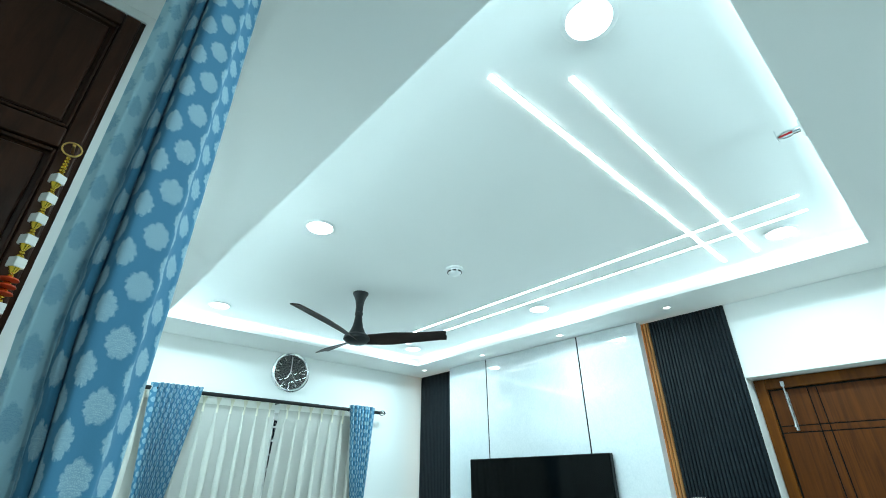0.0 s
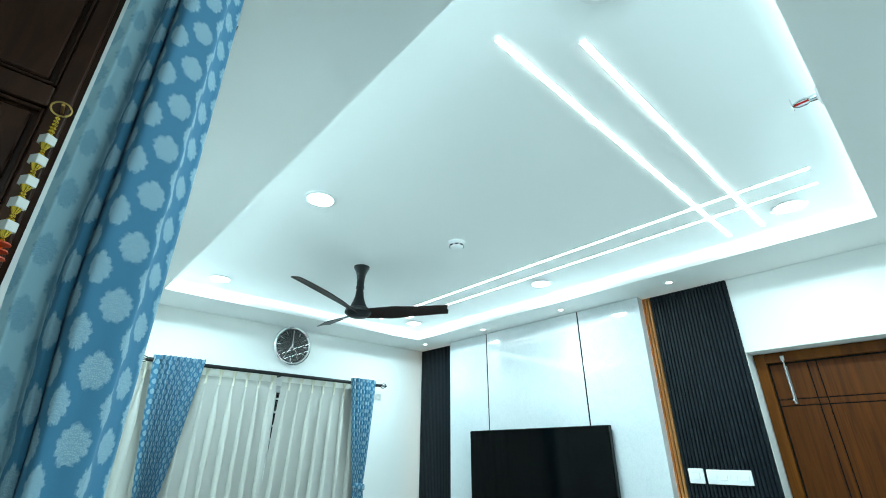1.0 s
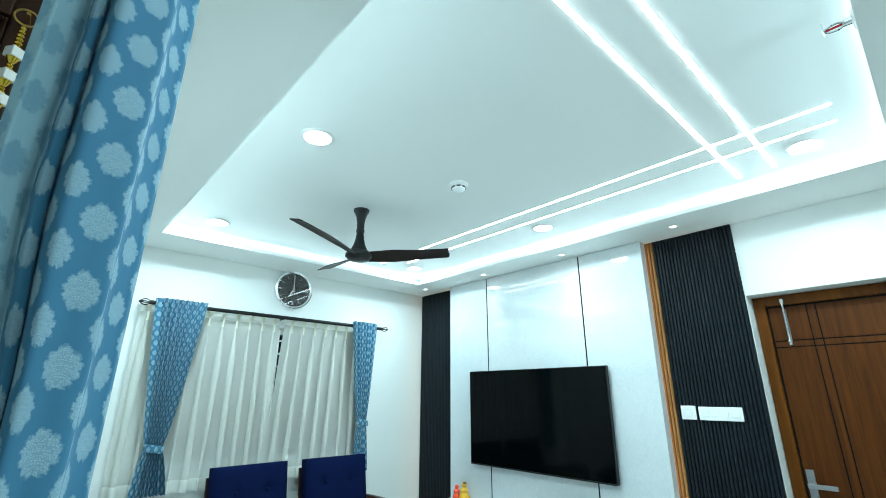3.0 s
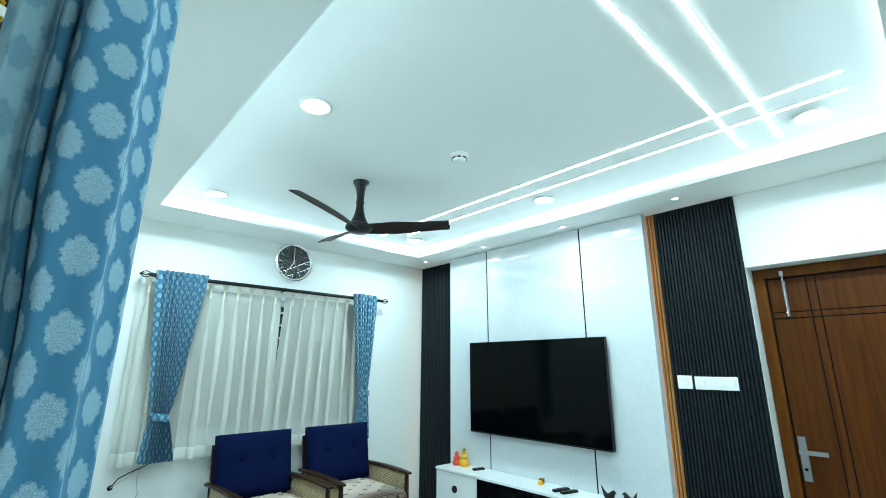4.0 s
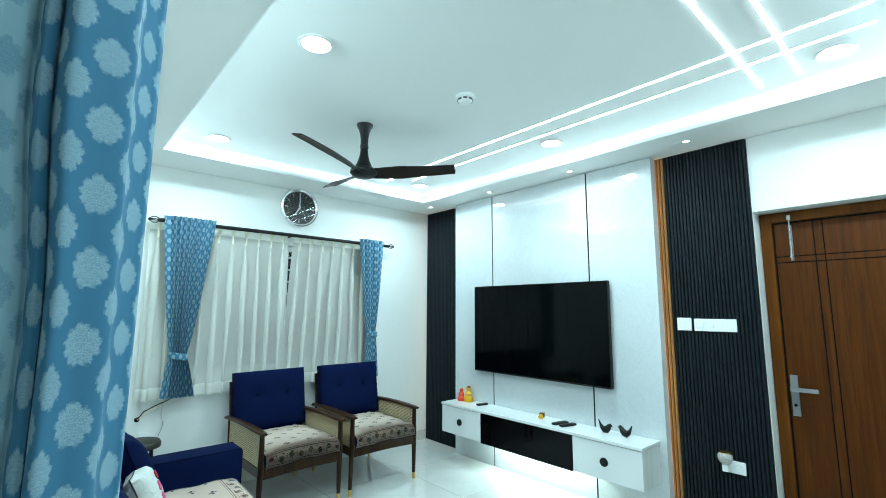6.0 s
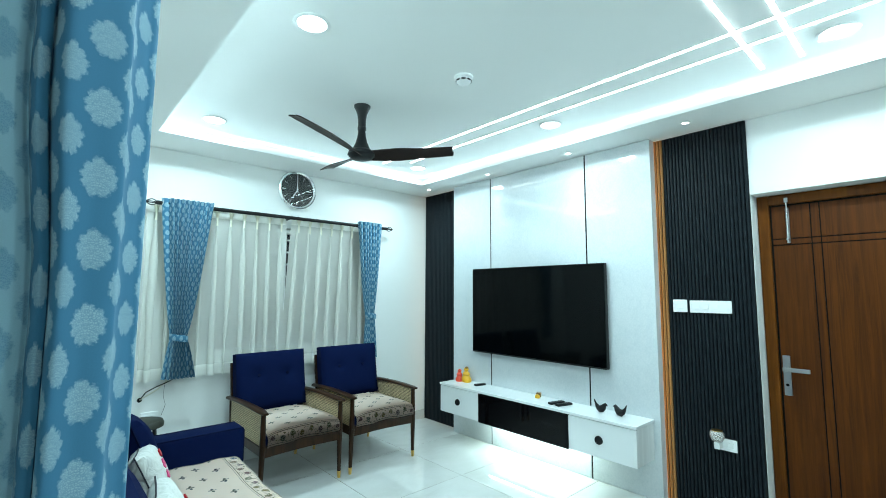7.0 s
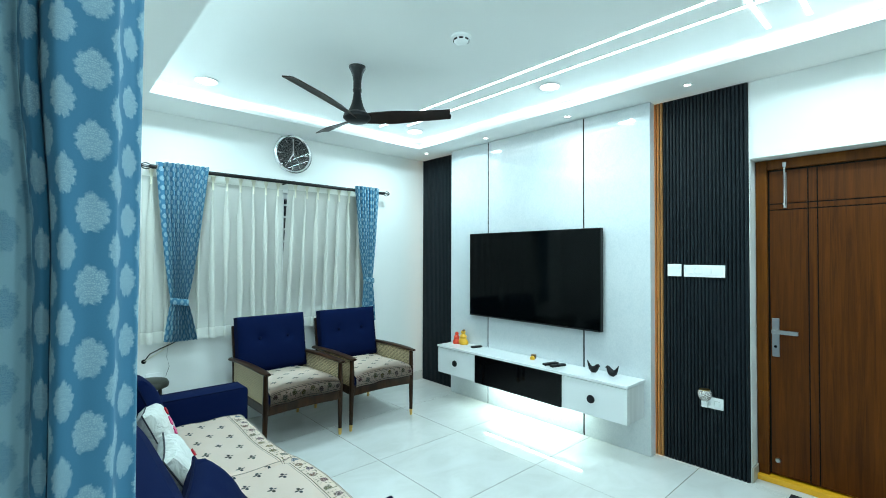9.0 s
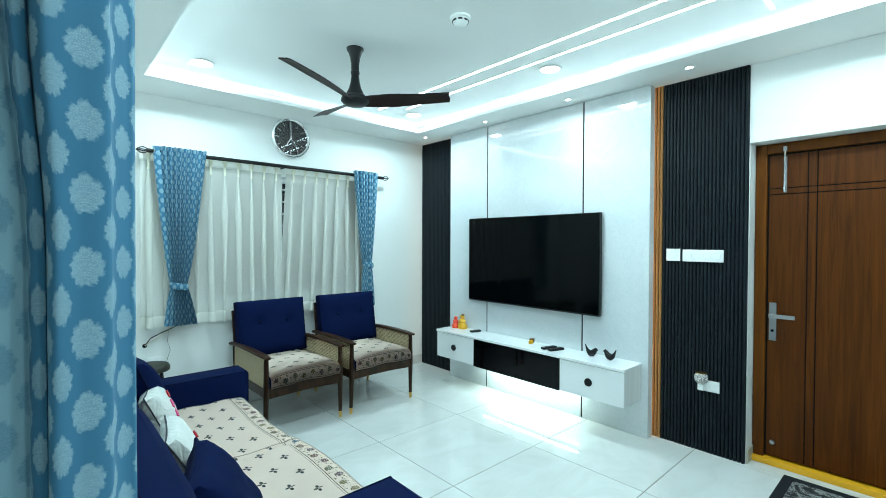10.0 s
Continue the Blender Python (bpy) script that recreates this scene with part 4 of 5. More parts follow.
# ---- switches, socket and lamp on the fluted panel ----
XF = XW - 0.0225


def plate(name, label, cat, y0, y1, z0, z1, keys, x=XF):
    t = thing(name, label, cat, group="switch plates")
    part("frame", box(x - 0.010, x, y0, y1, z0, z1, 0.003), M["switch"], t)
    for a, b, tilt in keys:
        part("rocker", box(x - 0.0135, x - 0.0095, lerp(y0, y1, a), lerp(y0, y1, b), z0 + (z1 - z0) * 0.28, z1 - (z1 - z0) * 0.28, 0.0015, 1), M["switch"], t)
    return t


plate("switch_plate", "square white switch plate with a single key card slot", "switch", 1.832, 1.928, 1.347, 1.437, [(0.25, 0.75, 0)])
plate("switch_plate", "wide white switch plate with four rocker modules", "switch", 1.551, 1.815, 1.346, 1.432, [(0.06, 0.25, 0), (0.31, 0.47, 0), (0.53, 0.71, 0), (0.76, 0.94, 0)])
plate("socket_plate", "white wall socket plate with a plug-in lamp", "socket", 1.566, 1.700, 0.437, 0.515, [(0.15, 0.42, 0)])
M["mosaic"] = mat("mosaic_lamp", (0.62, 0.58, 0.54), 0.2)
_n = Nodes(M["mosaic"])
_v = _n.t.nodes.new("ShaderNodeTexVoronoi")
_n.t.links.new(_n.coords(), _v.inputs["Vector"])
_v.feature = "DISTANCE_TO_EDGE"
_v.inputs["Scale"].default_value = 120
_n.base(_n.ramp(_v.outputs["Distance"], [(0.06, (0.10, 0.06, 0.06)), (0.13, (0.72, 0.70, 0.66)), (0.5, (0.88, 0.87, 0.84))]))
lp = thing("plug_in_lamp", "silver mosaic glass bowl night lamp plugged into the socket", "night lamp", pose(XF - 0.055, 1.667, 0.496))
part("bowl", lathe([(0.0, 0.0), (0.022, 0.002), (0.036, 0.016), (0.044, 0.038), (0.042, 0.060), (0.033, 0.074), (0.030, 0.074), (0.038, 0.058), (0.040, 0.038), (0.030, 0.016), (0.0, 0.008)], 28), M["mosaic"], lp, smooth=True)
part("plug", box(-0.016, 0.055 - 0.0105, -0.018, 0.018, -0.044, 0.001, 0.004), M["switch"], lp)
part("rim", lathe([(0.029, 0.073), (0.034, 0.073), (0.034, 0.077), (0.029, 0.077)], 24), M["brass"], lp, smooth=True)

# ---- doormat ----
M["mat_cloth"] = mat("black_white_mat", (0.02, 0.02, 0.02), 0.95)
_n = Nodes(M["mat_cloth"])
_c = _n.coords()
_w = _n.noise(_c, 9, 4, 0.6, 1.5)
_s = _n.noise(_c, 260, 2)
_n.base(_n.ramp(_n.math("MULTIPLY_ADD", _s, 0.35, _n.math("MULTIPLY", _w, 0.8)), [(0.565, (0.006, 0.007, 0.009)), (0.615, (0.42, 0.42, 0.41)), (0.665, (0.010, 0.010, 0.012))]))
_n.bump(_s, 0.8, 0.004)
mt = thing("doormat", "black and grey tufted doormat before the entrance door", "doormat")
part("tufted_field", box(3.466, 3.759, 0.541, 1.149, 0.0005, 0.013, 0.004), M["mat_cloth"], mt, "grey and black tufted field")
M["mat_edge"] = m_fabric("dark_mat_border", (0.008, 0.010, 0.014), 300, 0.2)
for y0, y1, x0, x1 in ((0.485, 0.540, 3.41, 3.815), (1.150, 1.205, 3.41, 3.815), (0.540, 1.150, 3.41, 3.465), (0.540, 1.150, 3.760, 3.815)):
    part("border", box(x0, x1, y0, y1, 0.0005, 0.012, 0.004), M["mat_edge"], mt, "dark woven border")

# ---- wall clock ----
M["clock_silver"] = mat("polished_silver_rim", (0.86, 0.87, 0.88), 0.22, 1.0)
ck = thing("wall_clock", "round chrome wall clock with a black dial and white hands", "clock", pose(2.136, YW, 2.484, 90, 0, 0) @ Matrix.Diagonal((1.03, 1.03, 1, 1)))
part("case", lathe([(0.0, 0.0005), (0.172, 0.0005), (0.184, 0.012), (0.187, 0.026), (0.183, 0.040), (0.174, 0.046), (0.163, 0.041), (0.159, 0.036), (0.157, 0.022), (0.0, 0.020)], 64), M["clock_silver"], ck, smooth=True)
M["dial"] = mat("black_dial", (0.014, 0.016, 0.018), 0.35)
M["white_mark"] = mat("white_marking", (0.8, 0.8, 0.8), 0.5)
part("dial", lathe([(0.0, 0.0225), (0.1608, 0.0225)], 64), M["dial"], ck, "black dial")
for k in range(12):
    a = k * math.pi / 6
    bm = box(-0.004 if k % 3 == 0 else -0.0022, 0.004 if k % 3 == 0 else 0.0022, 0.112, 0.147, 0.0232, 0.0242)
    bmesh.ops.rotate(bm, cent=(0, 0, 0), matrix=Matrix.Rotation(-a, 3, "Z"), verts=bm.verts)
    part("hour_mark", bm, M["white_mark"], ck)
for a, ln, w in ((0, 0.118, 0.0035), (211, 0.080, 0.005), (142, 0.110, 0.0012)):
    bm = box(-w, w, -0.018, ln, 0.0265, 0.0278)
    bmesh.ops.rotate(bm, cent=(0, 0, 0), matrix=Matrix.Rotation(-radians(a), 3, "Z"), verts=bm.verts)
    part("hand", bm, M["white_mark"], ck)
part("pin", lathe([(0.0, 0.031), (0.006, 0.030), (0.007, 0.0228)], 16), M["mirror_chrome"], ck, smooth=True)
M["clock_glass"] = mat("clock_glass", (1, 1, 1), 0.015, Transmission_Weight=1.0, IOR=1.5)
g = part("glass", lathe([(0.0, 0.0375), (0.1615, 0.0375), (0.1615, 0.0355), (0.0, 0.0355)], 48), M["clock_glass"], ck, "clear cover glass")
g.visible_shadow = False

# ---- cable outlet under the window ----
cb = thing("cable", "loose black and cream cables hanging from a wall hole", "cable")
part("hole", lathe([(0.0, 0.004), (0.014, 0.004), (0.018, 0.0)], 16, m=Matrix.Translation((0.935, YW, 0.640)) @ Matrix.Rotation(radians(90), 4, "X")), M["groove"], cb)
part("cream_cable", tube([(0.935, YW - 0.003, 0.642), (0.98, YW - 0.02, 0.672), (1.05, YW - 0.03, 0.715), (1.11, YW - 0.03, 0.775), (1.16, YW - 0.03, 0.83)], 0.005), M["tape"], cb, "cream cable")
part("black_cable", tube([(0.935, YW - 0.003, 0.640), (0.97, YW - 0.03, 0.70), (1.04, YW - 0.035, 0.735), (1.12, YW - 0.035, 0.765), (1.27, YW - 0.03, 0.845)], 0.004), M["iron"], cb, "black cable")
part("loose_wire", tube([(1.10, YW - 0.01, 0.76), (1.09, YW - 0.012, 0.66), (1.11, YW - 0.01, 0.58), (1.085, YW - 0.012, 0.50)], 0.0015, 6), M["iron"], cb, "thin loose wire")
plate_w = thing("socket_plate", "white socket plate low on the wall behind the sofa", "socket")
part("frame", box(0.945, 1.065, YW - 0.010, YW, 0.455, 0.540, 0.003), M["switch"], plate_w)
for x in (0.975, 1.03):
    part("rocker", box(x - 0.016, x + 0.016, YW - 0.0135, YW - 0.0095, 0.475, 0.520, 0.0015, 1), M["switch"], plate_w)

# ---- round stool behind the sofa arm ----
M["stool_top"] = mat("dark_olive_vinyl", (0.028, 0.030, 0.022), 0.45)
st = thing("stool", "round dark olive stool between the sofa and the window wall", "stool", pose(0.905, 4.42, -0.02))
part("seat", lathe([(0.0, 0.60), (0.09, 0.60), (0.12, 0.592), (0.13, 0.575), (0.128, 0.55), (0.0, 0.548)], 36), M["stool_top"], st, smooth=True)
for k in range(4):
    a = k * math.pi / 2 + 0.6
    part("leg", rod((0.15 * math.cos(a), 0.15 * math.sin(a), 0), (0.10 * math.cos(a), 0.10 * math.sin(a), 0.55), 0.011), M["iron"], st, smooth=True)

# ---- flowered cloth used on chairs and sofa ----
def m_throw():
    m = mat("flowered_chenille", (0.55, 0.48, 0.40), 0.95, Sheen_Weight=0.05)
    n = Nodes(m)
    uvv, u, w = n.uv()
    base = n.mix(n.noise(uvv, 9, 4), (0.95, 0.80, 0.70), (0.88, 0.70, 0.59))
    base = n.mix(n.math("MULTIPLY", n.noise(uvv, 420, 2), 0.15), base, (0.70, 0.60, 0.50))
    # sprigs in offset rows: three small petals each
    sprig = None
    for du, dw in ((0.0, 0.0), (0.5, 0.5)):
        pu = n.math("MULTIPLY", n.math("SUBTRACT", n.math("FRACT", n.math("ADD", n.math("DIVIDE", u, 0.180), du)), 0.5), 0.180)
        pw = n.math("MULTIPLY", n.math("SUBTRACT", n.math("FRACT", n.math("ADD", n.math("DIVIDE", w, 0.170), dw)), 0.5), 0.170)
        for ox, oy, ex, ey in ((0.0, 0.010, 1.8, 1.0), (-0.015, -0.002, 1.0, 1.5), (0.015, -0.002, 1.0, 1.5), (0.003, -0.014, 2.6, 1.2)):
            x = n.math("MULTIPLY", n.math("SUBTRACT", pu, ox), ex)
            y = n.math("MULTIPLY", n.math("SUBTRACT", pw, oy), ey)
            r = n.math("SQRT", n.math("ADD", n.math("MULTIPLY", x, x), n.math("MULTIPLY", y, y)))
            k = n.math("MULTIPLY", n.math("SUBTRACT", 0.0120, r), 500.0)
            k.node.use_clamp = True
            sprig = k if sprig is None else n.math("MAXIMUM", sprig, k)
    field = n.math("GREATER_THAN", w, 0.115)
    cell = n.t.nodes.new("ShaderNodeTexWhiteNoise")
    cell.noise_dimensions = "1D"
    n.t.links.new(n.math("FLOOR", n.math("DIVIDE", u, 0.0900)), cell.inputs["W"])
    hue = n.ramp(cell.outputs["Value"], [(0.0, (0.035, 0.055, 0.030)), (0.4, (0.045, 0.075, 0.085)), (0.7, (0.045, 0.028, 0.035)), (1.0, (0.06, 0.055, 0.025))])
    base = n.mix(n.math("MULTIPLY", sprig, field), base, hue)
    # border: two brown lines with a vine of flowers and leaves between them
    band = None
    for lo, hi in ((0.010, 0.014), (0.086, 0.090), (0.098, 0.100)):
        k = n.math("MULTIPLY", n.math("GREATER_THAN", w, lo), n.math("LESS_THAN", w, hi))
        band = k if band is None else n.math("MAXIMUM", band, k)
    base = n.mix(band, base, (0.10, 0.055, 0.035))
    inb = n.math("MULTIPLY", n.math("GREATER_THAN", w, 0.020), n.math("LESS_THAN", w, 0.082))
    pu = n.math("MULTIPLY", n.math("SUBTRACT", n.math("FRACT", n.math("DIVIDE", u, 0.075)), 0.5), 0.075)
    swing = n.math("MULTIPLY", n.math("SINE", n.math("MULTIPLY", u, 2 * math.pi / 0.15)), 0.010)
    pw = n.math("SUBTRACT", n.math("SUBTRACT", w, 0.051), swing)
    rr = n.math("SQRT", n.math("ADD", n.math("MULTIPLY", pu, pu), n.math("MULTIPLY", pw, pw)))
    wob = n.math("MULTIPLY", n.noise(uvv, 130, 2), 0.016)
    fl = n.math("MULTIPLY", n.math("SUBTRACT", n.math("ADD", 0.012, wob), rr), 400.0)
    fl.node.use_clamp = True
    fl = n.math("MULTIPLY", fl, n.math("GREATER_THAN", n.noise(uvv, 170, 2), 0.44))
    c2 = n.t.nodes.new("ShaderNodeTexWhiteNoise")
    c2.noise_dimensions = "1D"
    n.t.links.new(n.math("FLOOR", n.math("DIVIDE", u, 0.075)), c2.inputs["W"])
    fcol = n.ramp(c2.outputs["Value"], [(0.0, (0.20, 0.15, 0.04)), (0.35, (0.05, 0.13, 0.20)), (0.6, (0.17, 0.06, 0.06)), (0.8, (0.24, 0.17, 0.05)), (1.0, (0.06, 0.09, 0.06))])
    leaf = n.math("MULTIPLY", n.math("GREATER_THAN", n.noise(uvv, 75, 3), 0.59), inb)
    base = n.mix(leaf, base, (0.15, 0.12, 0.05))
    base = n.mix(n.math("MULTIPLY", fl, inb), base, fcol)
    n.base(base)
    n.bump(n.noise(uvv, 160, 3), 0.12, 0.0010)
    return m


M["throw"] = m_throw()


def throw_mesh(rows):
    """A cloth from rows of 3D points, first row at the bordered hem; UV in metres along and up from the hem."""
    bm = bmesh.new()
    uv = bm.loops.layers.uv.new("UVMap")
    vs = [[bm.verts.new(p) for p in r] for r in rows]
    mid = len(rows[0]) // 2
    wl = [0.0]
    for a, b in zip(rows, rows[1:]):
        wl.append(wl[-1] + (Vector(a[mid]) - Vector(b[mid])).length)
    ul = [0.0]
    top = rows[len(rows) // 2]
    for a, b in zip(top, top[1:]):
        ul.append(ul[-1] + (Vector(a) - Vector(b)).length)
    for i in range(len(rows) - 1):
        for j in range(len(ul) - 1):
            f = bm.faces.new((vs[i][j], vs[i][j + 1], vs[i + 1][j + 1], vs[i + 1][j]))
            for lp_, (uu, ww) in zip(f.loops, ((ul[j], wl[i]), (ul[j + 1], wl[i]), (ul[j + 1], wl[i + 1]), (ul[j], wl[i + 1]))):
                lp_[uv].uv = (uu, ww)
    bmesh.ops.solidify(bm, geom=bm.faces, thickness=0.006)
    return bm


# ---- armchairs ----
def m_cane():
    m = mat("woven_cane", (0.50, 0.36, 0.18), 0.6)
    n = Nodes(m)
    g_ = n.t.nodes.new("ShaderNodeSeparateXYZ")
    n.t.links.new(n.coords(), g_.inputs[0])
    a = n.math("ABSOLUTE", n.math("SINE", n.math("MULTIPLY", g_.outputs[1], math.pi / 0.013)))
    b = n.math("ABSOLUTE", n.math("SINE", n.math("MULTIPLY", g_.outputs[2], math.pi / 0.013)))
    hole = n.math("MULTIPLY", n.math("GREATER_THAN", a, 0.6), n.math("GREATER_THAN", b, 0.6))
    n.base(n.mix(hole, n.mix(n.noise(n.coords(), 60, 3), (0.74, 0.60, 0.38), (0.56, 0.42, 0.23)), (0.07, 0.045, 0.02)))
    n.bump(n.math("SUBTRACT", 1.0, hole), 0.6, 0.002)
    return m


M["cane"] = m_cane()


def armchair():
    t = thing("armchair", "dark walnut armchair with cane sides, navy cushions and brass feet", "armchair", group="armchairs by the window")
    W, F, B = 0.312, -0.345, 0.335
    for s in (-1, 1):
        lg = part("leg", rod((s * (W + 0.004), F + 0.005, 0.052), (s * W, F, 0.36), 0.015, 0.022, bm=rod((s * W, F, 0.36), (s * W, F, 0.60), 0.022, 0.017)), M["walnut"], t, smooth=True)
        part("ferrule", rod((s * (W + 0.005), F + 0.006, 0.0), (s * (W + 0.004), F + 0.005, 0.054), 0.012, 0.0158), M["brass"], lg, "brass foot cap", smooth=True)
        lg = part("leg", rod((s * 0.295, B + 0.06, 0.050), (s * 0.30, B, 0.33), 0.013, 0.020, bm=rod((s * 0.30, B, 0.33), (s * 0.305, B + 0.02, 0.60), 0.020, 0.017)), M["walnut"], t, smooth=True)
        part("ferrule", rod((s * 0.2945, B + 0.07, 0.0), (s * 0.295, B + 0.06, 0.052), 0.011, 0.014), M["brass"], lg, "brass foot cap", smooth=True)
        # arm: a shaped rail with a rounded, dropped front
        bm = bmesh.new()
        rws = []
        for i in range(13):
            f = i / 12
            y = lerp(F - 0.045, B + 0.07, f)
            hw = 0.036 * (1 - 0.25 * f) * (0.55 + 0.45 * min(1, f * 9 + 0.1))
            z = 0.610 + 0.012 * math.sin(f * math.pi) - 0.014 * f
            h = 0.015 * (0.6 + 0.4 * min(1, f * 8))
            rws.append([bm.verts.new((s * W + hw * math.cos(q), y, z + h * math.sin(q))) for q in [2 * math.pi * k / 12 for k in range(12)]])
        for a, b in zip(rws, rws[1:]):
            for k in range(12):
                bm.faces.new((a[k], b[k], b[(k + 1) % 12], a[(k + 1) % 12]))
        bm.faces.new(rws[0])
        bm.faces.new(rws[-1][::-1])
        part("armrest", bm, M["walnut"], t, smooth=True)
        part("side_rail", box(s * W - 0.014, s * W + 0.014, F + 0.015, B, 0.305, 0.375, 0.005), M["walnut"], t)
        part("cane_panel", box(s * W - 0.004, s * W + 0.004, F + 0.018, B - 0.012, 0.375, 0.596), M["cane"], t, "woven natural cane side panel")
    # front rail with a curved lower edge
    bm = bmesh.new()
    rws = []
    for i in range(17):
        f = i / 16
        x = lerp(-W + 0.015, W - 0.015, f)
        lo = 0.298 + 0.008 * math.sin(f * math.pi)
        rws.append([bm.verts.new((x, F - 0.012, lo)), bm.verts.new((x, F - 0.012, 0.382)), bm.verts.new((x, F + 0.012, 0.382)), bm.verts.new((x, F + 0.012, lo))])
    for a, b in zip(rws, rws[1:]):
        for k in range(4):
            bm.faces.new((a[k], b[k], b[(k + 1) % 4], a[(k + 1) % 4]))
    bm.faces.new(rws[0])
    bm.faces.new(rws[-1][::-1])
    bmesh.ops.recalc_face_normals(bm, faces=bm.faces)
    part("front_rail", bm, M["walnut"], t)
    part("back_rail", box(-0.30, 0.30, B - 0.015, B + 0.010, 0.30, 0.37, 0.004), M["walnut"], t)
    part("seat_deck", box(-W + 0.016, W - 0.016, F + 0.013, B - 0.016, 0.345, 0.372), M["walnut"], t)
    lean = Matrix.Rotation(radians(-9.5), 4, "X")
    bt_ = Matrix.Translation((0, 0.245, 0.40)) @ lean
    for s in (-1, 1):
        part("back_post", box(s * 0.292 - 0.014, s * 0.292 + 0.014, 0.0, 0.03, 0.0, 0.50, 0.006), M["walnut"], t, m=bt_ @ Matrix.Translation((0, 0.085, 0)))
    part("back_crest", box(-0.30, 0.30, 0.085, 0.112, 0.44, 0.50, 0.008), M["walnut"], t, m=bt_)
    for i in range(5):
        x = lerp(-0.22, 0.22, i / 4)
        part("back_slat", box(x - 0.014, x + 0.014, 0.090, 0.105, 0.0, 0.45, 0.003, 1), M["walnut"], t, m=bt_)
    part("seat", puff(0.595, 0.60, 0.10, 0.012, 14), M["navy"], t, "navy seat cushion", smooth=True, m=Matrix.Translation((0, -0.055, 0.418)))
    bc = part("backrest", puff(0.600, 0.480, 0.135, 0.020, 28, buttons=((-0.125, 0.045), (0.125, 0.045))), M["navy"], t, "navy buttoned back cushion", smooth=True, m=bt_ @ Matrix.Translation((0, 0.015, 0.325)) @ Matrix.Rotation(radians(90), 4, "X"))
    for bx in (-0.125, 0.125):
        part("button", lathe([(0.0, 0.012), (0.010, 0.010), (0.014, 0.004), (0.012, 0.0)], 16, m=Matrix.Translation((bx, 0.045, 0.064))), M["navy_piping"], bc, smooth=True)
    return t


def seat_cover():
    rows_ = []
    N = 22
    prof = [(-0.382, 0.385), (-0.386, 0.405), (-0.386, 0.43), (-0.383, 0.455), (-0.372, 0.474), (-0.350, 0.484), (-0.31, 0.489)] + [(-0.31 + 0.08 * k, 0.490 + 0.004 * math.sin(k)) for k in range(1, 7)]
    for y, z in prof:
        r = []
        for j in range(N + 1):
            u = j / N * 2 - 1
            x = u * 0.290
            hang = z < 0.45
            zz_ = z + 0.014 * (1 - u * u) * (0 if hang else 1) - (0.016 * abs(u) ** 6 if not hang else 0)
            if hang:
                zz_ += 0.010 * noise.noise(Vector((u * 2.2, 1.5, 0))) - 0.012 * max(0, -u) ** 2
            r.append((x, y + 0.004 * noise.noise(Vector((u * 4, z * 9, 2))), zz_))
        rows_.append(r)
    ob = part("seat_cover", throw_mesh(rows_), M["throw"], smooth=True)
    return tagged(ob, "cream flowered chenille cover over the armchair seat", "seat cover", "seat covers")


CH = [pose(1.868, 4.270, 0, 0, 0, 1.2), pose(2.618, 4.265, 0, 0, 0, -1.6)]
c0, v0 = armchair(), seat_cover()
bpy.context.view_layer.update()
c0.matrix_world = CH[0]
v0.matrix_world = CH[0]
copy_thing(c0, CH[1])
copy_thing(v0, CH[1])

# ---- sofa ----
sf = thing("sofa", "navy fabric sofa with box arms and loose back cushions", "sofa")
SY0, SY1, SX0, SX1 = 1.72, 3.875, 0.475, 1.300
part("base", box(SX0 + 0.02, SX1 - 0.03, SY0 + 0.02, SY1 - 0.02, 0.07, 0.30, 0.02), M["navy"], sf)
for y0, y1 in ((SY0, SY0 + 0.215), (SY1 - 0.185, SY1)):
    am = part("arm", box(SX0 + 0.06, SX1 + (0.06 if y0 > 3 else -0.01), y0, y1, 0.06, 0.605, 0.018, 3), M["navy"], sf, smooth=True)
    for yy in (y0 + 0.008, y1 - 0.008):
        part("piping", tube([(SX0 + 0.08, yy, 0.602), (SX1 + (0.05 if y0 > 3 else -0.02), yy, 0.602), (SX1 + (0.057 if y0 > 3 else -0.013), yy, 0.59), (SX1 + (0.057 if y0 > 3 else -0.013), yy, 0.10)], 0.005, 6), M["navy_piping"], am)
part("back", box(SX0, SX0 + 0.15, SY0 + 0.01, SY1 - 0.01, 0.07, 0.76, 0.03, 3), M["navy"], sf, smooth=True)
ym = (SY0 + SY1) / 2 + 0.015
for y0, y1 in ((SY0 + 0.217, ym - 0.003), (ym + 0.003, SY1 - 0.187)):
    part("seat_cushion", puff(0.66, y1 - y0, 0.15, 0.012, 14), M["navy"], sf, smooth=True, m=pose(0.965, (y0 + y1) / 2, 0.345))
bcs = []
for y0, y1, lift in ((SY0 + 0.06, 2.84, 0.0), (2.86, SY1 - 0.20, 0.0)):
    c = part("back_cushion", puff(0.42, y1 - y0, 0.15, 0.015, 16), M["navy"], sf, smooth=True, m=pose(0.655 - 0.075, (y0 + y1) / 2, 0.595, 0, 84, 0))
    bcs.append(c)
for x in (SX0 + 0.1, SX1 - 0.1):
    for y in (SY0 + 0.1, SY1 - 0.1):
        part("foot", rod((x, y, 0.0), (x, y, 0.075), 0.02, 0.028), M["walnut"], sf, smooth=True)

M["hem"] = m_fabric("beige_hem", (0.42, 0.36, 0.30), 500)


